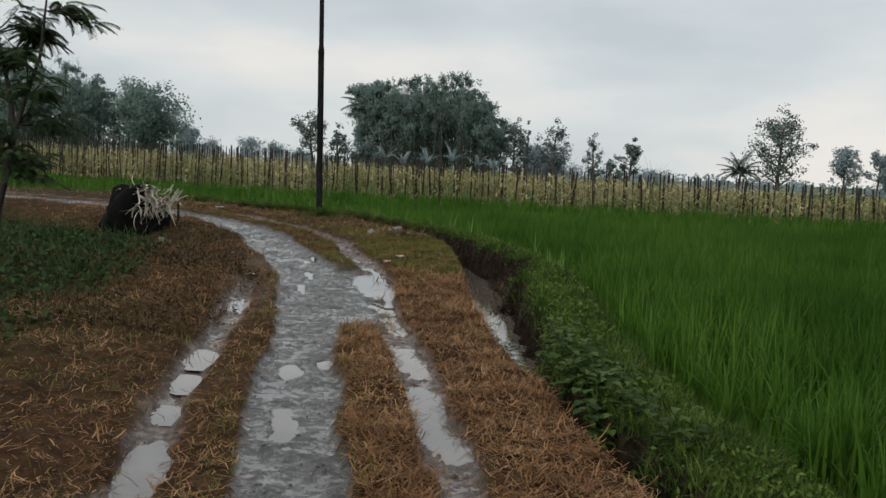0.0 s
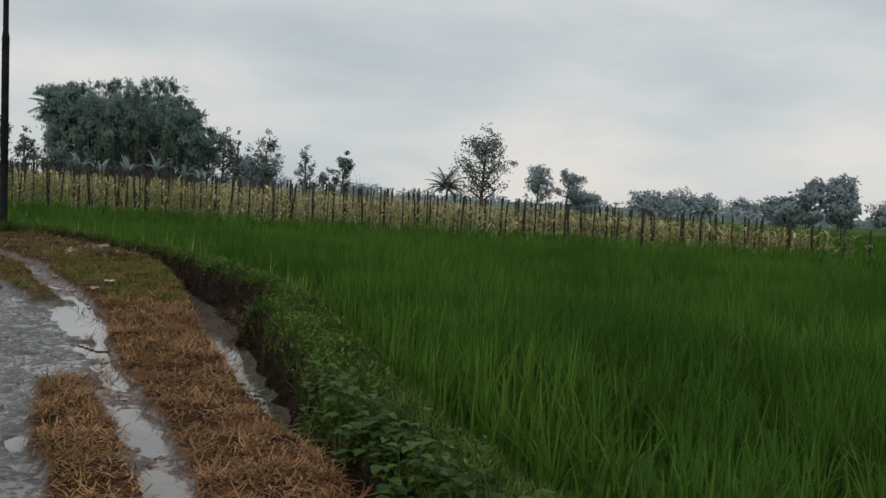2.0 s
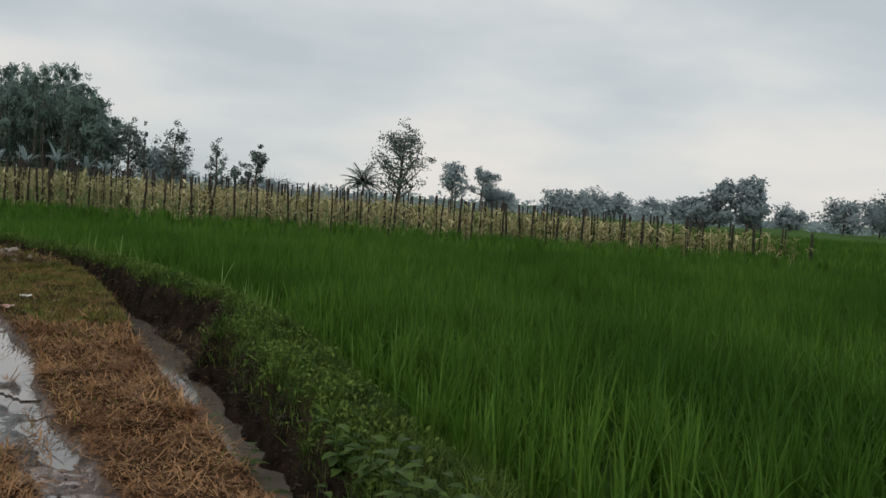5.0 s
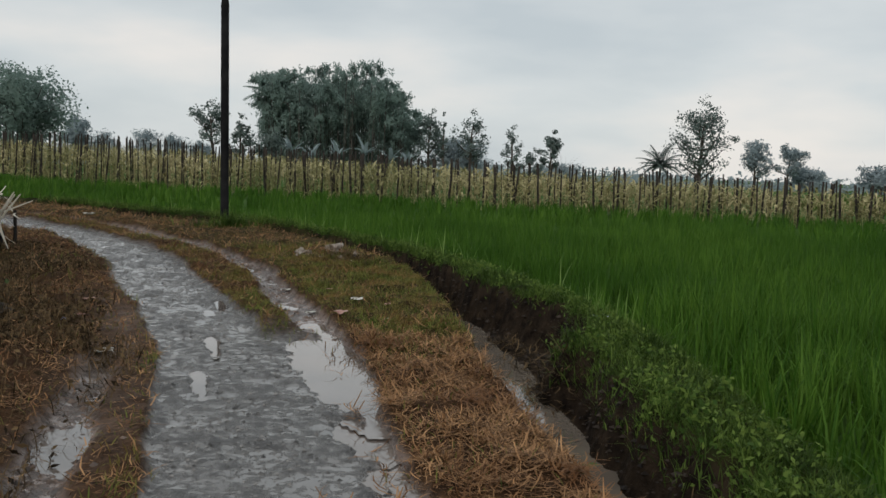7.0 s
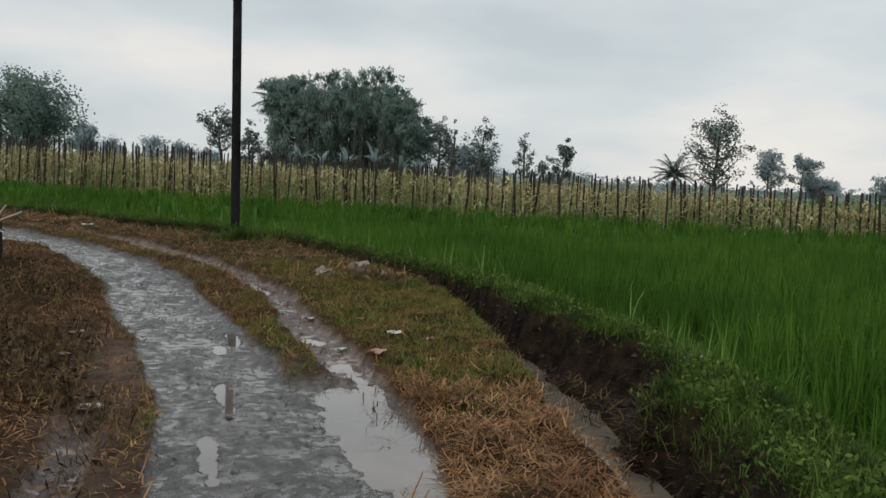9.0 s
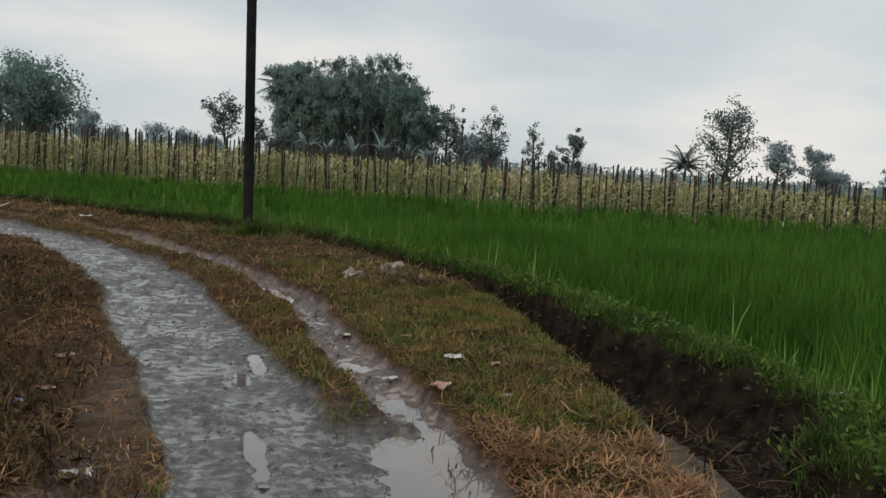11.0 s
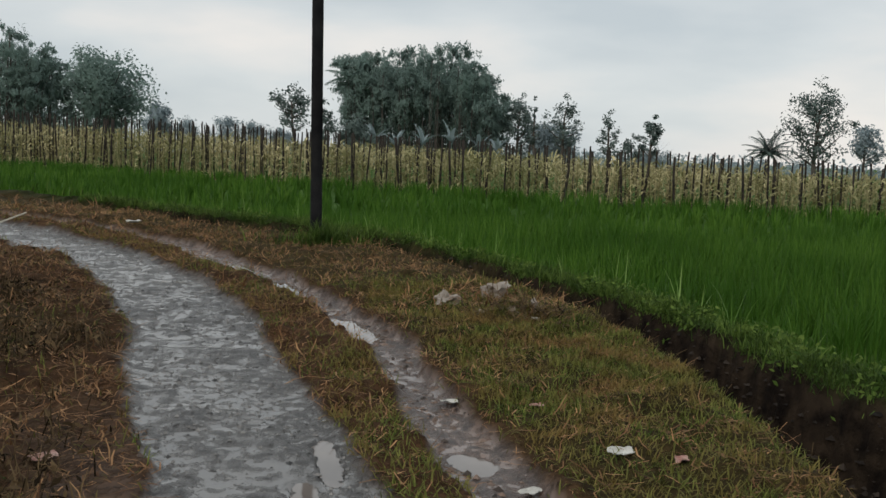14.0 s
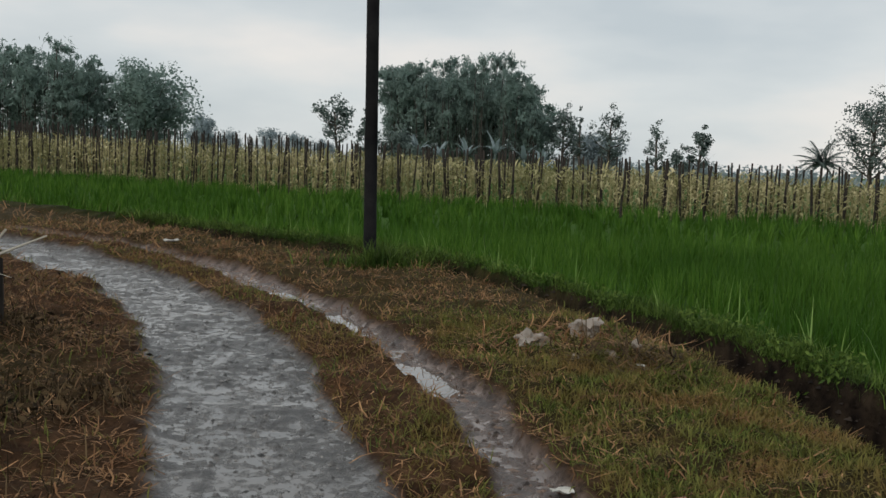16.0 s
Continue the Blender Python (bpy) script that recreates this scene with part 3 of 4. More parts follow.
def grass_keep(x, y, s):
    strip = s["verge"] * (s["sD"] < 0.03)
    greener = step(11.6, 13.0, y) * step(0.12, 0.4, s["sT"]) * step(19, 17, y)
    edge = step(0.16, 0.04, np.abs(s["sC"] - 0.36)) * 0.9 + step(0.14, 0.02, np.abs(s["sC"] + 0.38)) * 0.65
    strip2 = step(0.0, 0.3, s["sC"] - 0.3) * step(-0.12, -0.25, s["sT"]) * step(12.4, 13, y) * 0.5
    return strip * np.clip(0.9 * greener + edge + 1.3 * strip2 + 0.15, 0, 1) * (0.35 + 0.65 * step(-0.2, 0.35, fbm(x, y, 0.6, 15.0)))


pts = verge_points(380000, -8, 1.7, 3.6, 24, grass_keep)
k = len(pts)
more = verge_points(90000, -2.0, 0.4, 11.4, 18.4, grass_keep)
pts = np.concatenate([pts, more])
k = len(pts)
stuff("verge_grass", [blades(rng, pts, rng.uniform(0.025, 0.085, k), rng.uniform(0.004, 0.009, k), np.abs(rng.normal(0.7, 0.45, k)), rng.uniform(0.1, 1.3, k), 2)], M_grass, "short green and yellowing grass on the verge", "grass")

pts = verge_points(1000000, -7, 2.8, 1.5, 27, lambda x, y, s: step(0.80 - 0.45 * step(13.0, 12.2, y), 0.97 - 0.28 * step(13.0, 12.2, y), s["rise"]) * (s["sB"] < 0.30) * (s["sD"] > 0.06) * (0.5 + 0.5 * step(-0.3, 0.2, fbm(x, y, 0.4, 50.0))))
k = len(pts)
low = step(11.5, 13.5, pts[:, 1])
stuff("bank_grass", [blades(rng, pts, rng.uniform(0.06, 0.23, k) * (1 - 0.15 * low) * (0.8 + 0.5 * fbm(pts[:, 0], pts[:, 1], 0.5, 60.0)), rng.uniform(0.004, 0.010, k), np.abs(rng.normal(0.4, 0.3, k)), rng.uniform(0.3, 1.6, k), 2)], M_bank, "soft green grass covering the field bank", "grass")
pts = verge_points(40000, -45, -4, 21, 42, lambda x, y, s: step(0.6, 0.95, s["rise"]) * (s["sB"] < 0.25) * (s["sD"] > 0.0))
k = len(pts)
stuff("far_bank_grass", [blades(rng, pts, rng.uniform(0.1, 0.26, k), 0.018, np.abs(rng.normal(0.3, 0.25, k)), rng.uniform(0.2, 1.2, k), 2)], M_bank, "green grass on the bank along the far lane", "grass")
pts = verge_points(60000, -5, 1.7, 8, 22, lambda x, y, s: (s["sD"] > 0.0) * (s["rise"] < 0.75) * (s["sB"] < 0) * 0.7)
pts[:, 2] -= 0.01
k = len(pts)
stuff("ditch_roots", [blades(rng, pts, rng.uniform(0.03, 0.13, k), rng.uniform(0.003, 0.009, k), rng.uniform(0.8, 2.6, k), 0.6, 2)], M_dead, "withered stems and roots hanging on the ditch sides", "grass")


pts = verge_points(1500, -7, 2.2, 12.4, 24, lambda x, y, s: (s["rise"] > 0.9) * (np.abs(s["sB"] - 0.05) < 0.2))
k = len(pts)
stuff("rice_sprouts", [blades(rng, np.repeat(pts, 3, 0), rng.uniform(0.16, 0.42, 3 * k), rng.uniform(0.008, 0.014, 3 * k), np.abs(rng.normal(0.12, 0.12, 3 * k)), rng.uniform(0.1, 0.9, 3 * k), 3)], M_sprout, "pale green rice sprouts along the crest of the bank", "grass")
pts = verge_points(190000, -4.5, 2.1, 4.6, 23, lambda x, y, s: step(0.55, 0.9, s["rise"]) * (s["sB"] < -0.05) * (s["sD"] > 0.04) * step(-0.1, 0.3, fbm(x, y, 0.3, 95.0)))
k = len(pts)
stuff("creeping_weeds", [leaves(rng, pts + np.stack([rng.normal(0, 0.03, k), rng.normal(0, 0.03, k), rng.uniform(0.01, 0.12, k)], 1), 0.042, 0.020, 0.5, 0.2)], M_creep, "small leafy creepers spilling over the ditch wall", "weeds")


def heap_of_stems(name, x, y, n, sx, sy, high, mat, label, category):
    """A low tangle of stems lying criss-cross, as one pile."""
    a, q = rng.uniform(0, 2 * np.pi, n), np.sqrt(rng.random(n))
    bx, by = x + sx * q * np.cos(a), y + sy * q * np.sin(a)
    b = np.stack([bx, by, ground_z(bx, by) + high * rng.random(n) * (1 - q * q)], 1)
    stuff(name, [blades(rng, b, rng.uniform(0.06, 0.26, n), rng.uniform(0.006, 0.014, n), rng.normal(1.50, 0.2, n), rng.normal(0, 0.5, n), 3, keep=0.6, curl=rng.normal(0, 0.9, n))], mat, label, category)


heap_of_stems("brushwood", -1.1, 17.3, 420, 0.75, 0.5, 0.09, M_straw, "low pile of cut brown stems round the stones", "brushwood")
heap_of_stems("brushwood", -0.78, 16.75, 350, 0.42, 0.35, 0.12, M_dead, "dark withered stems piled on the verge", "brushwood")
heap_of_stems("ditch_debris", 0.62, 12.1, 420, 0.30, 0.42, 0.14, M_dead, "dark stems and leaves caught in the ditch", "debris")
heap_of_stems("ditch_debris", 0.66, 13.4, 380, 0.26, 0.8, 0.08, M_dead, "withered stems lying on the ditch mud", "debris")


# low green scrub and withered weeds on the inside of the bend
def scrub_keep(x, y, s):
    return step(-1.7, -3.0, s["sC"] + 0.9 * fbm(x, y, 1.3, 6.0)) * step(17.5, 15.5, y + 0.3 * x + 1.5)


pts = verge_points(44000, -12, -3, 4, 18, scrub_keep)
k = len(pts)
pts[:, 2] += rng.uniform(0, 0.16, k)
stuff("scrub", [leaves(rng, pts, 0.09, 0.045, 0.5), blades(rng, pts[::4], rng.uniform(0.12, 0.38, len(pts[::4])), 0.009, np.abs(rng.normal(0.3, 0.3, len(pts[::4]))), 0.9, 3)], M_scrub, "low dark green weeds beside the lane", "weeds")
pts = verge_points(120000, -7.5, -2.0, 8, 19, lambda x, y, s: step(-0.5, -0.9, s["sC"] + 0.3 * fbm(x, y, 0.7, 4.0)) * (0.12 + 0.88 * step(-0.15, 0.25, fbm(x, y, 0.8, 21.0))))
k = len(pts)
stuff("withered_weeds", [blades(rng, pts, rng.uniform(0.05, 0.20, k), rng.uniform(0.004, 0.010, k), np.abs(rng.normal(0.6, 0.5, k)), rng.uniform(0.2, 2.2, k), 2), leaves(rng, pts[::4] + [0, 0, 0.05], 0.055, 0.022)], M_dead, "trampled withered weeds on the inner verge", "weeds")


def gravel(n, box, keep, mat, name, label, lo, hi):
    p = verge_points(n, *box, keep)
    m = len(p)
    size = lo + (hi - lo) * rng.random(m) ** 3
    d = np.array([[1, 0, 0], [0, 1, 0], [-1, 0, 0], [0, -1, 0], [0, 0, 1]], float)
    v = d[None] * (1 + rng.normal(0, 0.25, (m, 5, 1))) * np.stack([np.ones(5), np.ones(5), np.full(5, 0.55)], 1)[None] * size[:, None, None]
    t = rng.uniform(0, 6.28, m)
    c_, s_ = np.cos(t)[:, None], np.sin(t)[:, None]
    v = np.stack([v[..., 0] * c_ - v[..., 1] * s_, v[..., 0] * s_ + v[..., 1] * c_, v[..., 2]], 2) + p[:, None]
    f = np.array([[0, 1, 4], [1, 2, 4], [2, 3, 4], [3, 0, 4]])[None] + (np.arange(m) * 5)[:, None, None]
    stuff(name, [(v.reshape(-1, 3), f.reshape(-1, 3))], mat, label, "gravel")


gravel(90000, (-7, 0.6, 3.8, 21.5), lambda x, y, s: s["pave"] * (0.25 + 0.75 * step(-0.1, 0.3, fbm(x, y, 0.35, 70.0))), M_gravel, "lane_gravel", "wet grey gravel bedded in the lane", 0.005, 0.017)
gravel(60000, (-5, 0.6, 3.8, 20), lambda x, y, s: s["mud"] * (0.2 + 0.8 * step(-0.1, 0.3, fbm(x, y, 0.3, 71.0))), M_clod, "mud_clods", "small brown clods and grit in the wheel tracks", 0.005, 0.028)


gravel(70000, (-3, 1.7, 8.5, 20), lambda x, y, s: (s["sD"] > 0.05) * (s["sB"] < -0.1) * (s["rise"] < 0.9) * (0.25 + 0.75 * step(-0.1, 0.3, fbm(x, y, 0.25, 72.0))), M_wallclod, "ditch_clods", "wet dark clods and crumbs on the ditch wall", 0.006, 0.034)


# ---- broad-leaved weeds over the ditch ----
def weed_mesh(seed):
    r = np.random.default_rng(seed)
    stems, lv = [], []
    for s in range(4):
        a, L = r.uniform(0, 6.28), r.uniform(0.15, 0.30)
        q = np.linspace(0, 1, 5)
        p = np.stack([np.cos(a) * 0.12 * q ** 1.5, np.sin(a) * 0.12 * q ** 1.5, L * q], 1)
        stems.append(tube(p, np.linspace(0.004, 0.002, 5), 4, False))
        for t in range(7):
            c = p[1 + t % 4] + [0, 0, r.uniform(-0.02, 0.03)]
            az = a + t * 2.4
            W = r.uniform(0.03, 0.055)
            L2 = W * 2.3
            d, e = np.array([np.cos(az), np.sin(az), 0.25]), np.array([-np.sin(az), np.cos(az), 0])
            rows = []
            for u, w in ((0, 0.1), (0.3, 0.9), (0.6, 0.85), (1, 0.05)):
                m = c + d * L2 * u + np.array([0, 0, -0.35 * L2 * u * u])
                rows += [m - e * W * w / 1.4 + [0, 0, 0.008 * w], m, m + e * W * w / 1.4 + [0, 0, 0.008 * w]]
            f = [[3 * i + j, 3 * i + j + 1, 3 * i + j + 4, 3 * i + j + 3] for i in range(3) for j in range(2)]
            lv.append((np.array(rows), np.array(f)))
    return join(*stems), join(*lv)


def weed(seed, x, y):
    ob = holder("broadleaf_weed", pose(x, y, float(ground_z(x, y)[0]) - 0.01), "dark green broad-leaved weed on the ditch edge", "weed", "weeds along the ditch")
    st, lv = weed_mesh(seed)
    part("stem", st, M_weed, ob)
    part("foliage", lv, M_weed, ob)
    return ob


weeds = [weed(s, 0.95, 7.0 + 0.5 * s) for s in range(4)]
for i in range(44):
    y = rng.uniform(5.2, 10.2)
    x = float(np.interp(y, [p[1] for p in DITCH], [p[0] for p in DITCH])) + rng.uniform(0.08, 0.38)
    m = pose(x, y, float(ground_z(x, y)[0]) - 0.01, 0, 0, rng.uniform(0, 360)) @ Matrix.Scale(rng.uniform(0.55, 1.0), 4)
    copy_thing(weeds[i % 4], m).matrix_basis = m


# ---- corn with stakes beyond the rice ----
def stake_height(x):
    return 1.78 - 0.030 * x


CORN_Z = 0.30


def stake_mesh(seed):
    r = np.random.default_rng(seed)
    q = np.linspace(0, 1, 6)
    p = np.stack([0.03 * np.cumsum(r.normal(0, 0.5, 6)) * q, 0.03 * np.cumsum(r.normal(0, 0.5, 6)) * q, q], 1)
    return mesh_of("stake", *tube(p, 0.037 - 0.006 * q, 6), M_stake, True)


stake_meshes = [stake_mesh(s) for s in range(6)]
r = np.random.default_rng(5)
x = -33.0
while x < 22.2:
    ob = new("bean_stake", stake_meshes[int(r.integers(6))])
    y = fence_y(x) + r.uniform(0.0, 0.75)
    ob.matrix_basis = pose(x, y, CORN_Z - 0.1, r.normal(0, 2.5), r.normal(0, 2.5), r.uniform(0, 360)) @ Matrix.Diagonal((r.uniform(0.8, 1.35), r.uniform(0.8, 1.35), (stake_height(x) + 0.1) * r.uniform(0.93, 1.06), 1))
    tagged(ob, "dark weathered wooden stake standing in the corn", "stake", "stakes in the corn")
    x += r.choice([0.36, 0.46, 0.58, 0.74])
inner_stakes, stalks, cobs = [], [], []
for row in range(1, 8):
    for x in np.arange(-36, 22 - row * 0.4, 0.95):
        x = x + r.uniform(-0.25, 0.25)
        H = stake_height(x) * r.uniform(0.96, 1.08)
        y = fence_y(x) + row * 0.8 + r.uniform(-0.2, 0.2)
        tilt = r.normal(0, 0.04, 2)
        inner_stakes.append(tube([(x, y, CORN_Z - 0.1), (x + tilt[0] * H, y + tilt[1] * H, CORN_Z + H)], [0.034, 0.027], 5, False))
stuff("bean_stakes_behind", inner_stakes, M_stake, "rows of dark stakes deeper in the corn", "stake")
plants = []
for row in range(6):
    px = np.arange(-37, 22.0 - 0.3 * row, 0.24)
    px = px + r.uniform(-0.1, 0.1, len(px))
    plants.append(np.stack([px, fence_y(px) + 0.12 + row * 0.62 + r.uniform(-0.12, 0.12, len(px)), np.full(len(px), CORN_Z)], 1))
plants = np.concatenate(plants)
ph = (stake_height(plants[:, 0]) * 0.80) * r.uniform(0.75, 1.1, len(plants))
corn = [blades(r, plants, ph, 0.03, np.abs(r.normal(0.03, 0.04, len(plants))), 0.05, 2, keep=0.5)]
for level in np.linspace(0.08, 0.95, 11):
    b = plants + np.stack([r.normal(0, 0.03, len(plants)), r.normal(0, 0.03, len(plants)), level * ph], 1)
    corn.append(blades(r, b, r.uniform(0.26, 0.55, len(b)), r.uniform(0.05, 0.11, len(b)), r.uniform(0.5, 1.4, len(b)), r.uniform(0.9, 2.4, len(b)), 3))
deep = []
for row in range(20):
    px = np.arange(-52, 22.0 - 0.5 * row, 0.5)
    px = px + r.uniform(-0.2, 0.2, len(px))
    deep.append(np.stack([px, fence_y(px) + 4.4 + row * 1.5 + r.uniform(-0.3, 0.3, len(px)), np.full(len(px), CORN_Z)], 1))
deep = np.concatenate(deep)
dh = stake_height(np.maximum(deep[:, 0], -36)) * 0.84 * r.uniform(0.8, 1.1, len(deep))
for level in (0.6, 0.75, 0.88, 1.0):
    corn.append(blades(r, deep + np.stack([0 * dh, 0 * dh, dh * level - 0.25], 1), r.uniform(0.4, 0.7, len(deep)), 0.10, r.uniform(0.2, 0.9, len(deep)), r.uniform(0.6, 1.8, len(deep)), 2))
stuff("corn_crop", corn, M_corn, "ripe yellowing corn standing behind the rice", "corn")


# ---- the pole ----
def steel_pole(x, y):
    z = float(ground_z(x, y)[0])
    ob = holder("utility_pole", pose(x, y, z - 0.05, 0, -0.9, 0), "slim dark steel pole standing beside the ditch", "pole")
    ring = lambda pairs: tube([(0, 0, h) for h, _ in pairs], [q for _, q in pairs], 20)
    lower = part("lower_tube", ring([(0, 0.068), (1.5, 0.066), (3.55, 0.064)]), M_steel, ob, "", True)
    part("upper_tube", ring([(3.5, 0.05), (5.5, 0.047), (7.4, 0.044)]), M_steel, ob, "", True)
    part("joint_collar", ring([(3.5, 0.066), (3.53, 0.068), (3.60, 0.058), (3.66, 0.052)]), M_steel, lower, "", True)
    part("footing", ring([(0, 0.11), (0.06, 0.11), (0.09, 0.075)]), M_darkrock, ob, "rough concrete footing", True)
    return ob


POLE = (-2.86, 20.95)
steel_pole(*POLE)
a = rng.uniform(0, 6.28, 900)
q = np.abs(rng.normal(0, 0.27, 900)) + 0.05
b = np.stack([POLE[0] + 0.20 + q * np.cos(a) * 1.2, POLE[1] - 0.30 + q * np.sin(a) * 0.6, np.zeros(900)], 1)
b[:, 2] = ground_z(b[:, 0], b[:, 1])
stuff("grass_tuft", [blades(rng, b, rng.uniform(0.1, 0.36, 900), 0.009, np.abs(rng.normal(0.35, 0.3, 900)), rng.uniform(0.3, 1.4, 900), 3)], M_bank, "tuft of grass round the foot of the pole", "grass")


# ---- trees ----
def limb(r, start, direction, length, radius, up=0.3, segs=6):
    p, d, out = np.array(start, float), np.array(direction, float), []
    for i in range(segs + 1):
        out.append(p.copy())
        d = d + r.normal(0, 0.14, 3) + [0, 0, up * 0.12]
        d /= np.linalg.norm(d)
        p = p + d * length / segs
    return np.array(out), np.linspace(radius, radius * 0.25, segs + 1)


def tree(name, label, x, y, top, width, seed, mat, bare=0.35, leaf=0.30, count=2600, lobes=14, lean=0.0, loose=0.16, ground_level=0.25):
    """A tapered trunk with limbs; the crown is uneven clumps of leaves round the limbs' ends."""
    r = np.random.default_rng(seed)
    H = top - ground_level
    ob = holder(name, pose(x, y, ground_level - 0.05), label, "tree")
    wood, clumps = [], []
    q = np.linspace(0, 1, 8)
    bend = np.cumsum(r.normal(0, 0.02, (8, 2)), 0) * H * 0.35
    tp = np.stack([bend[:, 0] + lean * H * q ** 1.4, bend[:, 1], q * H * 0.80], 1)
    wood.append(tube(tp, np.linspace(0.028, 0.006, 8) * H ** 0.9 + 0.02, 8))
    for i in range(lobes):
        f = bare + (0.97 - bare) * (i + r.uniform(0, 0.8)) / lobes
        s = tp[-1] * 0 + np.array([np.interp(f * 0.97, q, tp[:, k]) for k in range(3)])
        az = i * 2.4 + r.uniform(-0.6, 0.6)
        u = (f - bare) / (1 - bare)
        swell = math.sin(math.pi * min(0.95, 0.22 + 0.72 * u)) ** 0.8
        reach = width * 0.5 * swell * r.uniform(0.65, 1.1)
        lp, lr = limb(r, s, (math.cos(az), math.sin(az), r.uniform(0.2, 0.8)), reach, 0.012 * H * (1 - 0.6 * u), 0.5)
        wood.append(tube(lp, lr, 5, False))
        for c in (lp[-1], lp[-3], lp[3]):
            clumps.append((c, width * r.uniform(0.6, 1.1)))
    tips = tp[-1] + np.array([0, 0, H * 0.08])
    clumps.append((tips, width * 0.8))
    share = count // len(clumps)
    cent, facing = [], []
    for c, w in clumps:
        sub = ball(r, 4) * loose * w * 0.95
        for k in range(4):
            cent.append(c + sub[k] + ball(r, share // 4 + 1) * loose * w * np.array([0.85, 0.85, 0.62]))
            facing.append((cent[-1] - c) / w + (cent[-1] - tp[4]) * 0.8 / H + [0, 0, 0.05])
    cent = np.concatenate(cent)
    cent[:, 2] = np.maximum(cent[:, 2] * H / np.percentile(cent[:, 2], 99.6), 0.1 * H)
    part("trunk", join(*wood), M_bark, ob, "", True)
    part("crown", leaves(r, cent, leaf, leaf * 0.55, 0.4, 0.2, np.concatenate(facing)), mat, ob, "", True)
    return ob


def bamboo(name, label, x, y, top, width, depth, seed, plumes, profile, mat, per=330, leaf=0.32):
    """A grove of plumes: culms rise close together, arch outwards and droop at the tip, with tufts of narrow leaves.
    profile: height over the width, as a share of top, at five even steps."""
    r = np.random.default_rng(seed)
    ob = holder(name, pose(x, y, 0.2), label, "bamboo")
    wood, cent, facing = [], [], []
    for i in range(plumes):
        u = -1 + 2 * (i + r.uniform(0.2, 0.8)) / plumes
        v = r.uniform(-1, 1)
        tall = (top - 0.2) * float(np.interp(u, np.linspace(-1, 1, 5), profile)) * r.uniform(0.84, 1.04)
        az = math.atan2(0.6 * v + r.normal(0, 0.3), 1.2 * u + r.normal(0, 0.5))
        for c in range(5):
            H = tall * r.uniform(0.55, 0.98)
            a = az + r.normal(0, 0.7)
            base = np.array([u * width * 0.44 + r.normal(0, 0.35), v * depth * 0.4 + r.normal(0, 0.35), 0])
            q = np.linspace(0, 1, 12)
            reach = r.uniform(0.6, 2.0) * (0.5 + 0.7 * abs(u))
            p = base + np.array([math.cos(a), math.sin(a), 0]) * (0.35 * q ** 2 + 0.65 * q ** 6)[:, None] * reach
            p[:, 2] += H * (np.sin(q * 1.9) / math.sin(1.571))
            wood.append(tube(p, np.linspace(0.055, 0.010, 12), 5, False))
            n = int(per * r.uniform(0.7, 1.3))
            s = np.concatenate([r.beta(1.3, 1.0, n - n // 4), r.uniform(0.78, 1.0, n // 4)])
            s = 0.04 + 0.96 * s
            at = np.stack([np.interp(s, q, p[:, k]) for k in range(3)], 1)
            tuft = r.normal(0, 1, (11, 3)) * [0.75, 0.75, 0.35]
            spread_ = np.where(s > 0.85, 0.45, 0.9)[:, None]
            at += tuft[(s * 10.9).astype(int)] * spread_ + r.normal(0, 0.24, (n, 3)) * spread_
            at[:, 2] = np.maximum(at[:, 2] - 0.15, 0.4)
            cent.append(at)
            core = base * [0.8, 0.8, 1] + np.array([0, 0, 0.55 * H])
            facing.append((at - core) * [1, 1, 0.7] / H + (at - p[8]) * 0.06 + [0, 0, 0.12])
    part("stem", join(*wood), M_bark, ob, "", True)
    part("foliage", leaves(r, np.concatenate(cent), leaf, leaf * 0.36, 0.8, 0.55, np.concatenate(facing)), mat, ob, "", True)
    return ob


def palm(x, y, top, span, seed, label="small coconut palm beyond the corn", mat=None):
    r = np.random.default_rng(seed)
    ob = holder("coconut_palm", pose(x, y, 0.2), label, "palm tree")
    H = top - 0.2 - span * 0.50
    q = np.linspace(0, 1, 7)
    part("trunk", tube(np.stack([0.15 * q, 0.1 * q * q, H * q], 1), np.linspace(0.14, 0.09, 7), 8), M_bark, ob, "", True)
    for i in range(24):
        az, a0 = i * 2.4, 0.05 + 1.75 * (i / 24) ** 0.8
        n = 9
        s = np.linspace(0, 1, n)
        ang = a0 + s * r.uniform(0.5, 1.2)
        L = span * 0.60
        px = np.concatenate([[0], np.cumsum(np.sin(ang[:-1]))]) * L / n
        pz = np.concatenate([[0], np.cumsum(np.cos(ang[:-1]))]) * L / n
        mid_rib = np.stack([0.15 + px * math.cos(az), 0.1 + px * math.sin(az), H + pz], 1)
        geo = [tube(mid_rib, np.linspace(0.03, 0.008, n), 4, False)]
        ss = np.repeat(np.linspace(0.08, 1, 44), 2)
        b = np.stack([np.interp(ss, s, mid_rib[:, k]) for k in range(3)], 1)
        sgn = np.tile([1, -1], 44)
        geo.append(blades(r, b, L * 0.34 * (1.05 - 0.5 * ss), 0.030 * span, 1.2, 1.0, 2, az + sgn * 0.9))
        part("frond", join(*geo), mat or M_tree, ob)
    return ob


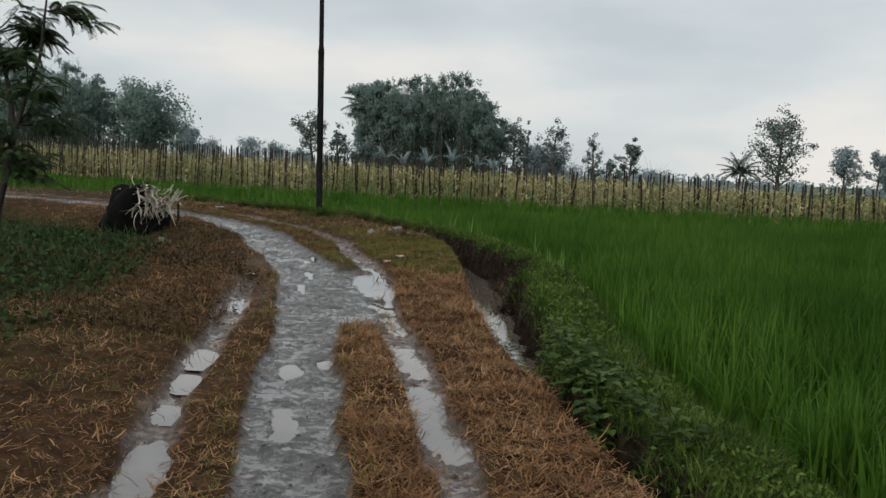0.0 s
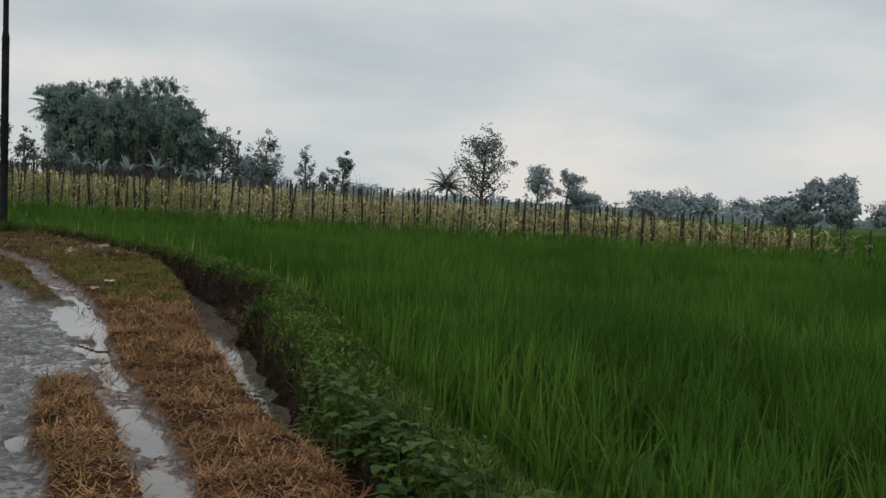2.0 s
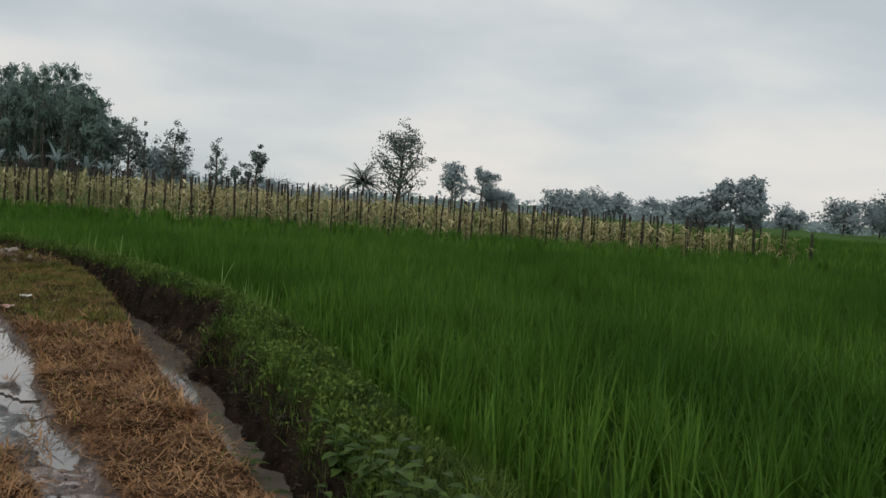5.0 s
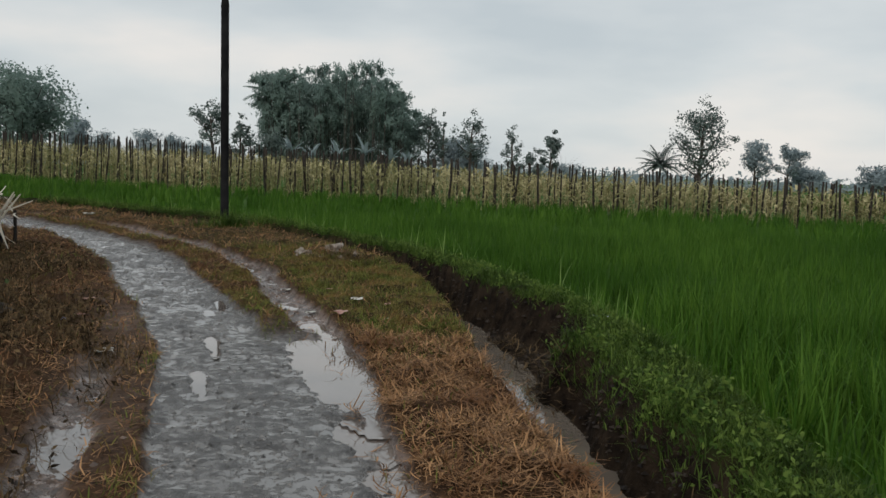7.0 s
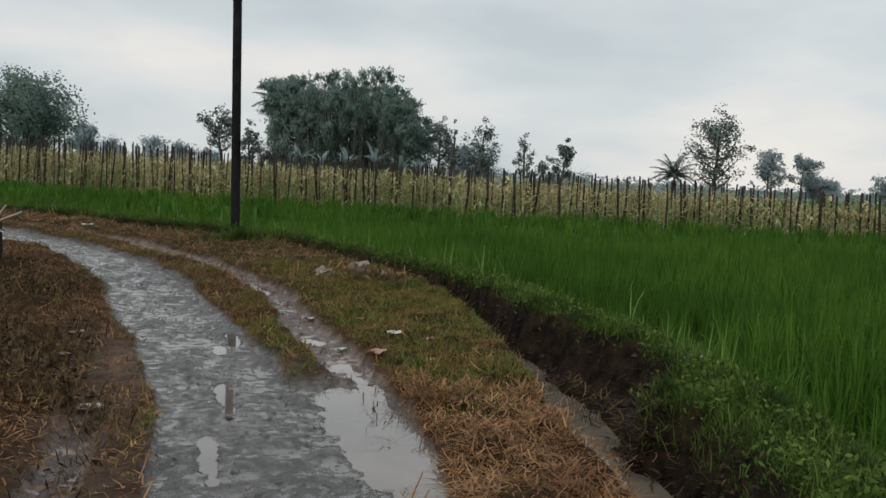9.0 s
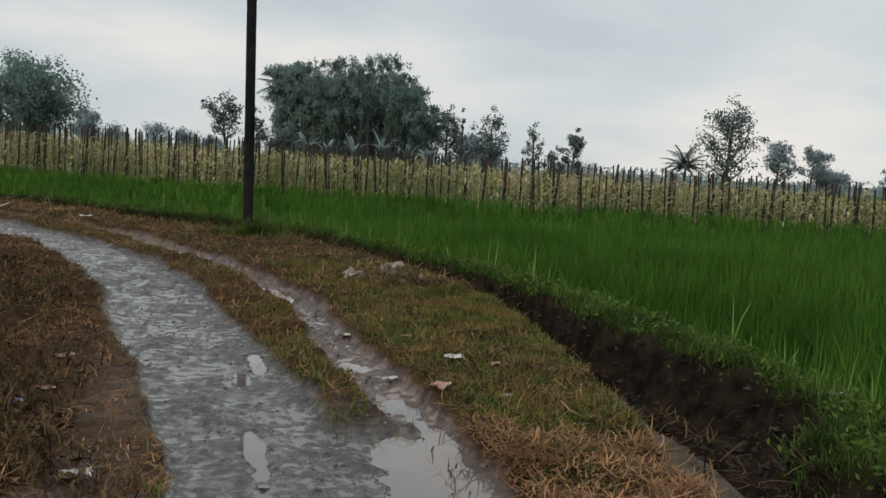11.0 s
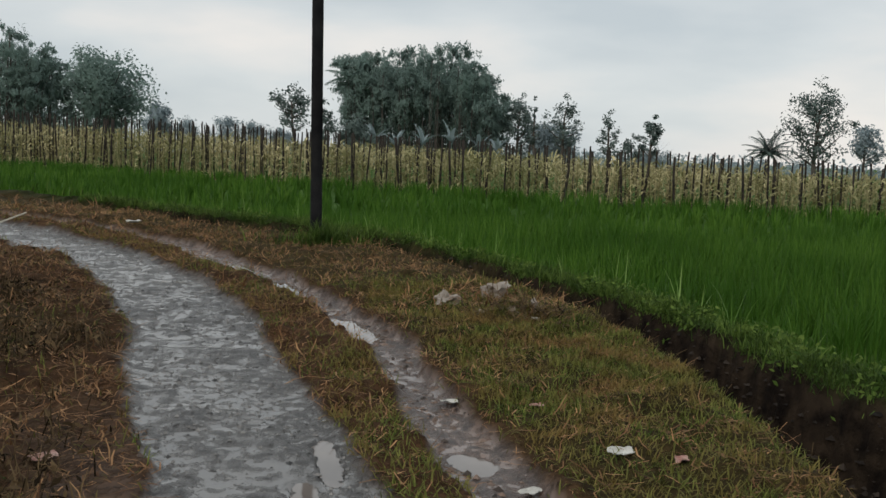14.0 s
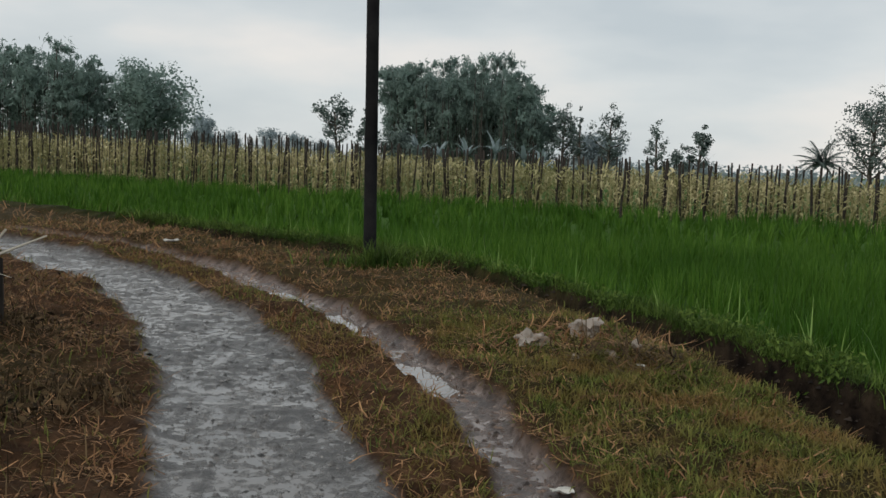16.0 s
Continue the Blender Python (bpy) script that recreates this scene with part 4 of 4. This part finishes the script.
def banana(x, y, top, seed):
    r = np.random.default_rng(seed)
    ob = holder("banana_plant", pose(x, y, 0.2), "banana plant in front of the bamboo", "banana plant", "banana plants by the bamboo")
    H = (top - 0.2) * 0.55
    part("stem", tube([(0, 0, 0), (0, 0, H * 0.5), (0.05, 0, H)], [0.14, 0.11, 0.07], 7), M_tree, ob, "", True)
    for i in range(8):
        g = blades(r, np.array([[0.04, 0, H * 0.95]]), H * r.uniform(0.75, 1.0), 0.42, r.uniform(0.1, 0.8), r.uniform(0.5, 1.7), 6, i * 2.4 + r.uniform(-0.4, 0.4), 0.15)
        part("leaf", g, M_far, ob)
    return ob


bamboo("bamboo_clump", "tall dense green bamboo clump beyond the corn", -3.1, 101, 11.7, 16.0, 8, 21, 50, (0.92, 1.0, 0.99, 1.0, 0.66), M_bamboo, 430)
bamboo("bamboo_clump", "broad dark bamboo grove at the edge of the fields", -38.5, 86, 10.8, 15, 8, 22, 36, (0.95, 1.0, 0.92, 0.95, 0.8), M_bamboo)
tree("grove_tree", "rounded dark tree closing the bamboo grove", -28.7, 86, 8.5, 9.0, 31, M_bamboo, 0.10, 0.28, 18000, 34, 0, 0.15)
tree("field_tree", "slender tree with an umbrella crown", -12.2, 80.5, 6.3, 4.2, 32, M_tree, 0.55, 0.24, 1500, 12, -0.05, 0.13)
tree("field_tree", "small ragged tree behind the corn", -10.9, 85.5, 5.6, 2.6, 33, M_tree, 0.3, 0.24, 1300, 10, 0.02, 0.15)
tree("field_tree", "low bushy tree beside the bamboo", -8.6, 88, 4.5, 4.5, 34, M_tree, 0.2, 0.26, 2200, 14)
for i, (x, y, t) in enumerate(((-7.0, 90, 4.4), (-5.2, 91, 3.8), (-3.0, 91, 4.2), (-0.6, 91, 4.8), (1.8, 91.5, 4.1), (3.4, 92, 3.7))):
    banana(x, y, t, 50 + i)
tree("field_tree", "leafy young tree leaning from the bamboo's edge", 5.6, 98, 7.2, 4.0, 35, M_tree, 0.1, 0.26, 2600, 16)
tree("field_tree", "tall thin tree with a sparse crown", 9.4, 95.4, 7.3, 3.6, 36, M_tree, 0.35, 0.24, 1500, 14, 0.02, 0.15)
tree("field_tree", "narrow pointed tree behind the corn", 6.9, 95, 7.0, 1.3, 37, M_tree, 0.3, 0.22, 600, 9)
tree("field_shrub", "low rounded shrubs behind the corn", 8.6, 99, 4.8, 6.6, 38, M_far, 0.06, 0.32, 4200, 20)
tree("field_tree", "slim tree with an open crown", 12.6, 89.8, 5.8, 2.2, 39, M_tree, 0.3, 0.22, 900, 10, 0, 0.16)
tree("field_tree", "small tree with a rounded crown", 15.9, 89.2, 5.5, 2.7, 40, M_tree, 0.4, 0.24, 1400, 10, 0.08, 0.15)
tree("field_shrub", "low shrub between two small trees", 14.4, 90, 3.4, 3.0, 41, M_tree, 0.1, 0.24, 1100, 9)
palm(27.7, 95, 4.9, 4.4, 61)
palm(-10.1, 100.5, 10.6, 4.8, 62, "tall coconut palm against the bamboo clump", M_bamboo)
tree("field_tree", "tall airy tree beside the palm", 29.5, 89.1, 8.7, 6.0, 42, M_tree, 0.18, 0.25, 3800, 24, 0.03, 0.13)
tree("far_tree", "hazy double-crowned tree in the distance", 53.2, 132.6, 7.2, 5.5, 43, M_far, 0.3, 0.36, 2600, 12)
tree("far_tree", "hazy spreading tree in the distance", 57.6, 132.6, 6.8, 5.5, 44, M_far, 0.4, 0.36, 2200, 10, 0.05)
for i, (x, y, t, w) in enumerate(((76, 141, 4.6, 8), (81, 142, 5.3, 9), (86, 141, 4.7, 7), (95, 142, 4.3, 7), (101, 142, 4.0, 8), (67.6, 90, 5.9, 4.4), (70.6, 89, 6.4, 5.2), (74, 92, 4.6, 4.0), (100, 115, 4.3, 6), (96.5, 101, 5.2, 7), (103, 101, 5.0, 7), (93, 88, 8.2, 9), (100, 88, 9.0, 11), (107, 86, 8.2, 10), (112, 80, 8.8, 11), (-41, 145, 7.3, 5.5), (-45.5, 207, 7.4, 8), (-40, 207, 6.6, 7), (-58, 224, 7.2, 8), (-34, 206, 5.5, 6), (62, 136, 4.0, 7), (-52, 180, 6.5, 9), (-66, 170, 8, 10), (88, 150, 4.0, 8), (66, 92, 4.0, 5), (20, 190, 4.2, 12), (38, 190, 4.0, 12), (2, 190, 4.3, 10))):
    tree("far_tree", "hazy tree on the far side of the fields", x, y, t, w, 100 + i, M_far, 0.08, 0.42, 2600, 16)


r = np.random.default_rng(77)
cent = []
for i in range(150):
    ang = radians(r.uniform(-38, 62))
    d = r.uniform(150, 230)
    w, h = r.uniform(3, 7), r.uniform(1.6, 3.4)
    b = ball(r, 150)
    cent.append(np.stack([d * math.sin(ang) + b[:, 0] * w, d * math.cos(ang) + b[:, 1] * w, 0.2 + np.abs(b[:, 2]) * h], 1))
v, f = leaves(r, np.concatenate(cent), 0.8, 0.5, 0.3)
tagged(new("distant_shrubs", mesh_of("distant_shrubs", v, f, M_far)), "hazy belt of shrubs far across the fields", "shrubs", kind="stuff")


# ---- the feathery tree on the inner verge ----
def feathery_tree(x, y, seed):
    r = np.random.default_rng(seed)
    z = float(ground_z(x, y)[0])
    ob = holder("feathery_tree", pose(x, y, z - 0.05), "young tree with drooping feathery leaves beside the lane", "tree")
    wood = [tube([(0, 0, 0), (0.05, 0, 0.5), (0.16, 0, 1.0), (0.26, 0, 1.5)], [0.055, 0.05, 0.045, 0.04], 8),
            tube([(0.26, 0, 1.5), (0.16, 0.05, 2.1), (0.02, 0.05, 2.7), (-0.1, 0, 3.5)], [0.036, 0.03, 0.022, 0.01], 7),
            tube([(0.26, 0, 1.5), (0.42, 0, 2.0), (0.62, -0.05, 2.5), (0.72, -0.05, 3.4)], [0.036, 0.03, 0.022, 0.01], 7)]
    fronds = []
    starts = [(0.10, 0.9), (0.16, 1.1), (0.22, 1.35), (0.30, 1.6), (0.20, 1.9), (0.42, 2.0), (0.08, 2.4), (0.55, 2.3), (0.0, 2.8), (0.64, 2.7), (-0.06, 3.2), (0.70, 3.1), (0.72, 3.4)]
    for i in range(46):
        sx, sz = starts[i % 13]
        az = i * 2.4 + r.uniform(-0.5, 0.5)
        lp, lr = limb(r, (sx, 0, sz), (math.cos(az), math.sin(az), r.uniform(0.0, 0.8)), r.uniform(0.35, 0.78), 0.014, 0.2)
        wood.append(tube(lp, lr, 5, False))
        for k in range(2, 7):
            for j in range(3):
                a2 = az + r.uniform(-1.6, 1.6)
                n = 7
                s = np.linspace(0, 1, n)
                ang = r.uniform(1.1, 1.8) + s * r.uniform(0.6, 1.3)
                L = r.uniform(0.24, 0.44)
                dx, dz = np.cumsum(np.sin(ang)) * L / n, np.cumsum(np.cos(ang)) * L / n
                rib = lp[k] + np.stack([dx * math.cos(a2), dx * math.sin(a2), dz], 1)
                ss = np.repeat(np.linspace(0.1, 1, 17), 2)
                b = np.stack([np.interp(ss, s, rib[:, m]) for m in range(3)], 1)
                fronds.append(blades(r, b, 0.085, 0.022, 1.7, 0.7, 1, a2 + np.tile([1, -1], 17) * 1.0, keep=0.3))
    part("trunk", join(*wood), M_stake, ob, "", True)
    part("foliage", join(*fronds), M_near, ob)
    return ob


feathery_tree(-6.08, 13.2, 71)


# ---- rubbish heap ----
def lump(seed, sx, sy, sz, rough=0.25, sub=3):
    bm = bmesh.new()
    bmesh.ops.create_icosphere(bm, subdivisions=sub, radius=1.0)
    off = Vector((seed * 3.7, seed * 1.3, seed * 0.7))
    for v in bm.verts:
        d = 1 + rough * noise.noise(v.co * 1.3 + off) + rough * 0.5 * noise.noise(v.co * 3.1 + off)
        v.co = Vector((v.co.x * sx * d, v.co.y * sy * d, max(v.co.z * d, -0.55) * sz))
    verts = np.array([v.co[:] for v in bm.verts])
    bm.verts.index_update()
    faces = np.array([[v.index for v in f.verts] for f in bm.faces])
    bm.free()
    return verts, faces


def rubbish_heap(x, y):
    r = np.random.default_rng(8)
    z = float(ground_z(x, y)[0])
    ob = holder("rubbish_heap", pose(x, y, z) @ Matrix.Scale(1.3, 4), "burnt black heap covered with pale dry fronds", "rubbish")
    sv, sf = lump(3, 0.38, 0.32, 0.46, 0.5)
    part("sack", (sv + [-0.12, 0, 0.22], sf), M_bag, ob, "black crumpled plastic sack", True)
    n = 170
    a = r.uniform(0, 6.28, n)
    b = np.stack([0.20 + 0.14 * r.normal(0, 1, n), -0.20 + 0.10 * r.normal(0, 1, n), r.uniform(0.30, 0.62, n)], 1)
    part("dry_frond", blades(r, b, r.uniform(0.12, 0.34, n), r.uniform(0.014, 0.034, n), r.uniform(0.9, 2.5, n), r.uniform(-0.4, 1.6, n), 5, keep=0.5, curl=r.normal(0, 1.6, n)), M_strip, ob, "pale dry palm fronds")
    part("stick", tube([(0.05, 0.1, 0.25), (0.22, 0.45, 0.38), (0.38, 0.8, 0.48)], [0.010, 0.009, 0.005], 5), M_strip, ob, "long bleached dry branch")
    part("stick", tube([(0.42, 0.2, 0.0), (0.43, 0.2, 0.2), (0.42, 0.22, 0.42)], [0.02, 0.018, 0.015], 6), M_stake, ob, "short dark stake")
    for k in range(4):
        az = r.uniform(-0.2, 1.0)
        L = r.uniform(0.28, 0.45)
        part("stick", tube([(0.1, 0, 0.12), (0.1 + 0.5 * L * math.cos(az), 0.5 * L * math.sin(az), 0.28), (0.1 + L * math.cos(az), L * math.sin(az), 0.3 + 0.3 * r.random())], [0.014, 0.012, 0.006], 5), M_strip, ob, "bleached dry branch")
    return ob


rubbish_heap(-5.25, 16.6)


# ---- stones and litter ----
def stone(x, y, sx, sy, sz, mat, label, seed, name="stone", group="stones on the verge", lift=0.25):
    ob = new(name, mesh_of(name, *lump(seed, 0.66 * sx, 0.66 * sy, 0.5 * sz, 0.95, 3), mat, False))
    ob.matrix_basis = pose(x, y, float(ground_z(x, y)[0]) + 0.6 * sz * (lift - 0.15), 0, 0, seed * 47)
    tagged(ob, label, "stone", group)


def paper(x, y, w, d, mat, label, seed, turn, name="litter_paper"):
    r = np.random.default_rng(seed)
    g = np.linspace(-0.5, 0.5, 7)
    u, v = np.meshgrid(g, g)
    px = (u + 0.10 * fbm(u, v, 0.4, seed)) * w
    py = (v + 0.10 * fbm(u, v, 0.4, seed + 5)) * d
    pz = (fbm(u, v, 0.35, seed + 9) * 0.22 + 0.25) * min(w, d)
    top = np.stack([px.ravel(), py.ravel(), pz.ravel()], 1)
    i = (np.arange(6)[:, None] * 7 + np.arange(6)[None]).ravel()
    f = np.stack([i, i + 1, i + 8, i + 7], 1)
    top = top * 0.8
    ob = new(name, mesh_of(name, np.concatenate([top, top - [0, 0, 0.003]]), np.concatenate([f, f[:, ::-1] + 49]), mat))
    ob.matrix_basis = pose(x, y, float(ground_z(x, y)[0]) + 0.012, 0, 0, turn)
    tagged(ob, label, "litter", "litter on the verges")


pale = "pale rough stone lying in the cut grass"
stone(-1.0, 17.5, 0.17, 0.13, 0.14, M_rock, pale, 1, lift=0.7)
stone(-1.37, 17.25, 0.20, 0.13, 0.10, M_rock, "flat buff stone half buried in straw", 2, lift=0.7)
stone(-0.90, 16.90, 0.07, 0.05, 0.05, M_rock, pale, 3)
stone(-0.72, 17.05, 0.04, 0.07, 0.09, M_rock, "upright chip of pale stone", 4)
stone(-1.12, 16.75, 0.05, 0.06, 0.04, M_rock, pale, 5)
stone(-3.35, 12.6, 0.17, 0.15, 0.16, M_darkrock, "dark rounded stone among the withered weeds", 6)
stone(-4.25, 14.6, 0.16, 0.12, 0.14, M_rock, "whitish lump of stone in the weeds", 12)
stone(0.41, 11.8, 0.14, 0.09, 0.07, M_darkrock, "wet dark stone in the ditch water", 7, group="stones in the ditch")
stone(-4.0, 13.6, 0.06, 0.05, 0.04, M_rock, pale, 10)
stone(-3.7, 13.2, 0.05, 0.05, 0.04, M_rock, pale, 11)
paper(-0.68, 13.87, 0.13, 0.09, M_paper, "white crumpled paper in the grass", 1, 20)
paper(-0.81, 13.11, 0.16, 0.10, M_red, "faded red and white wrapper", 2, 60)
paper(-1.38, 14.75, 0.11, 0.10, M_paper, "white scrap of plastic on the wheel track", 3, 10)
paper(-2.95, 13.6, 0.12, 0.09, M_red, "faded pinkish wrapper on the verge", 4, 35)
paper(-2.34, 11.8, 0.16, 0.10, M_paper, "white torn paper on the mud", 5, 15)
paper(-2.86, 12.6, 0.10, 0.07, M_blue, "blue and white plastic wrapper", 6, 70)
paper(-2.85, 12.95, 0.15, 0.07, M_red, "faded pinkish wrapper on the verge", 7, 5)
paper(-0.45, 13.15, 0.08, 0.06, M_paper, "small white scrap in the grass", 8, 50)
paper(-0.40, 13.95, 0.09, 0.07, M_red, "faded pinkish wrapper in the grass", 9, 80)
paper(-1.07, 13.6, 0.10, 0.08, M_paper, "white scrap on the wheel track's edge", 10, 40)
paper(-5.2, 21.7, 0.22, 0.16, M_paper, "white paper on the far verge", 11, 40)
paper(-0.75, 16.7, 0.07, 0.05, M_paper, "small white scrap in the grass", 12, 0)
paper(-0.95, 14.6, 0.09, 0.05, M_red, "faded pinkish wrapper in the grass", 13, 30)
paper(1.40, 13.2, 0.20, 0.12, M_blue, "grey-blue plastic caught on the bank", 14, 15)
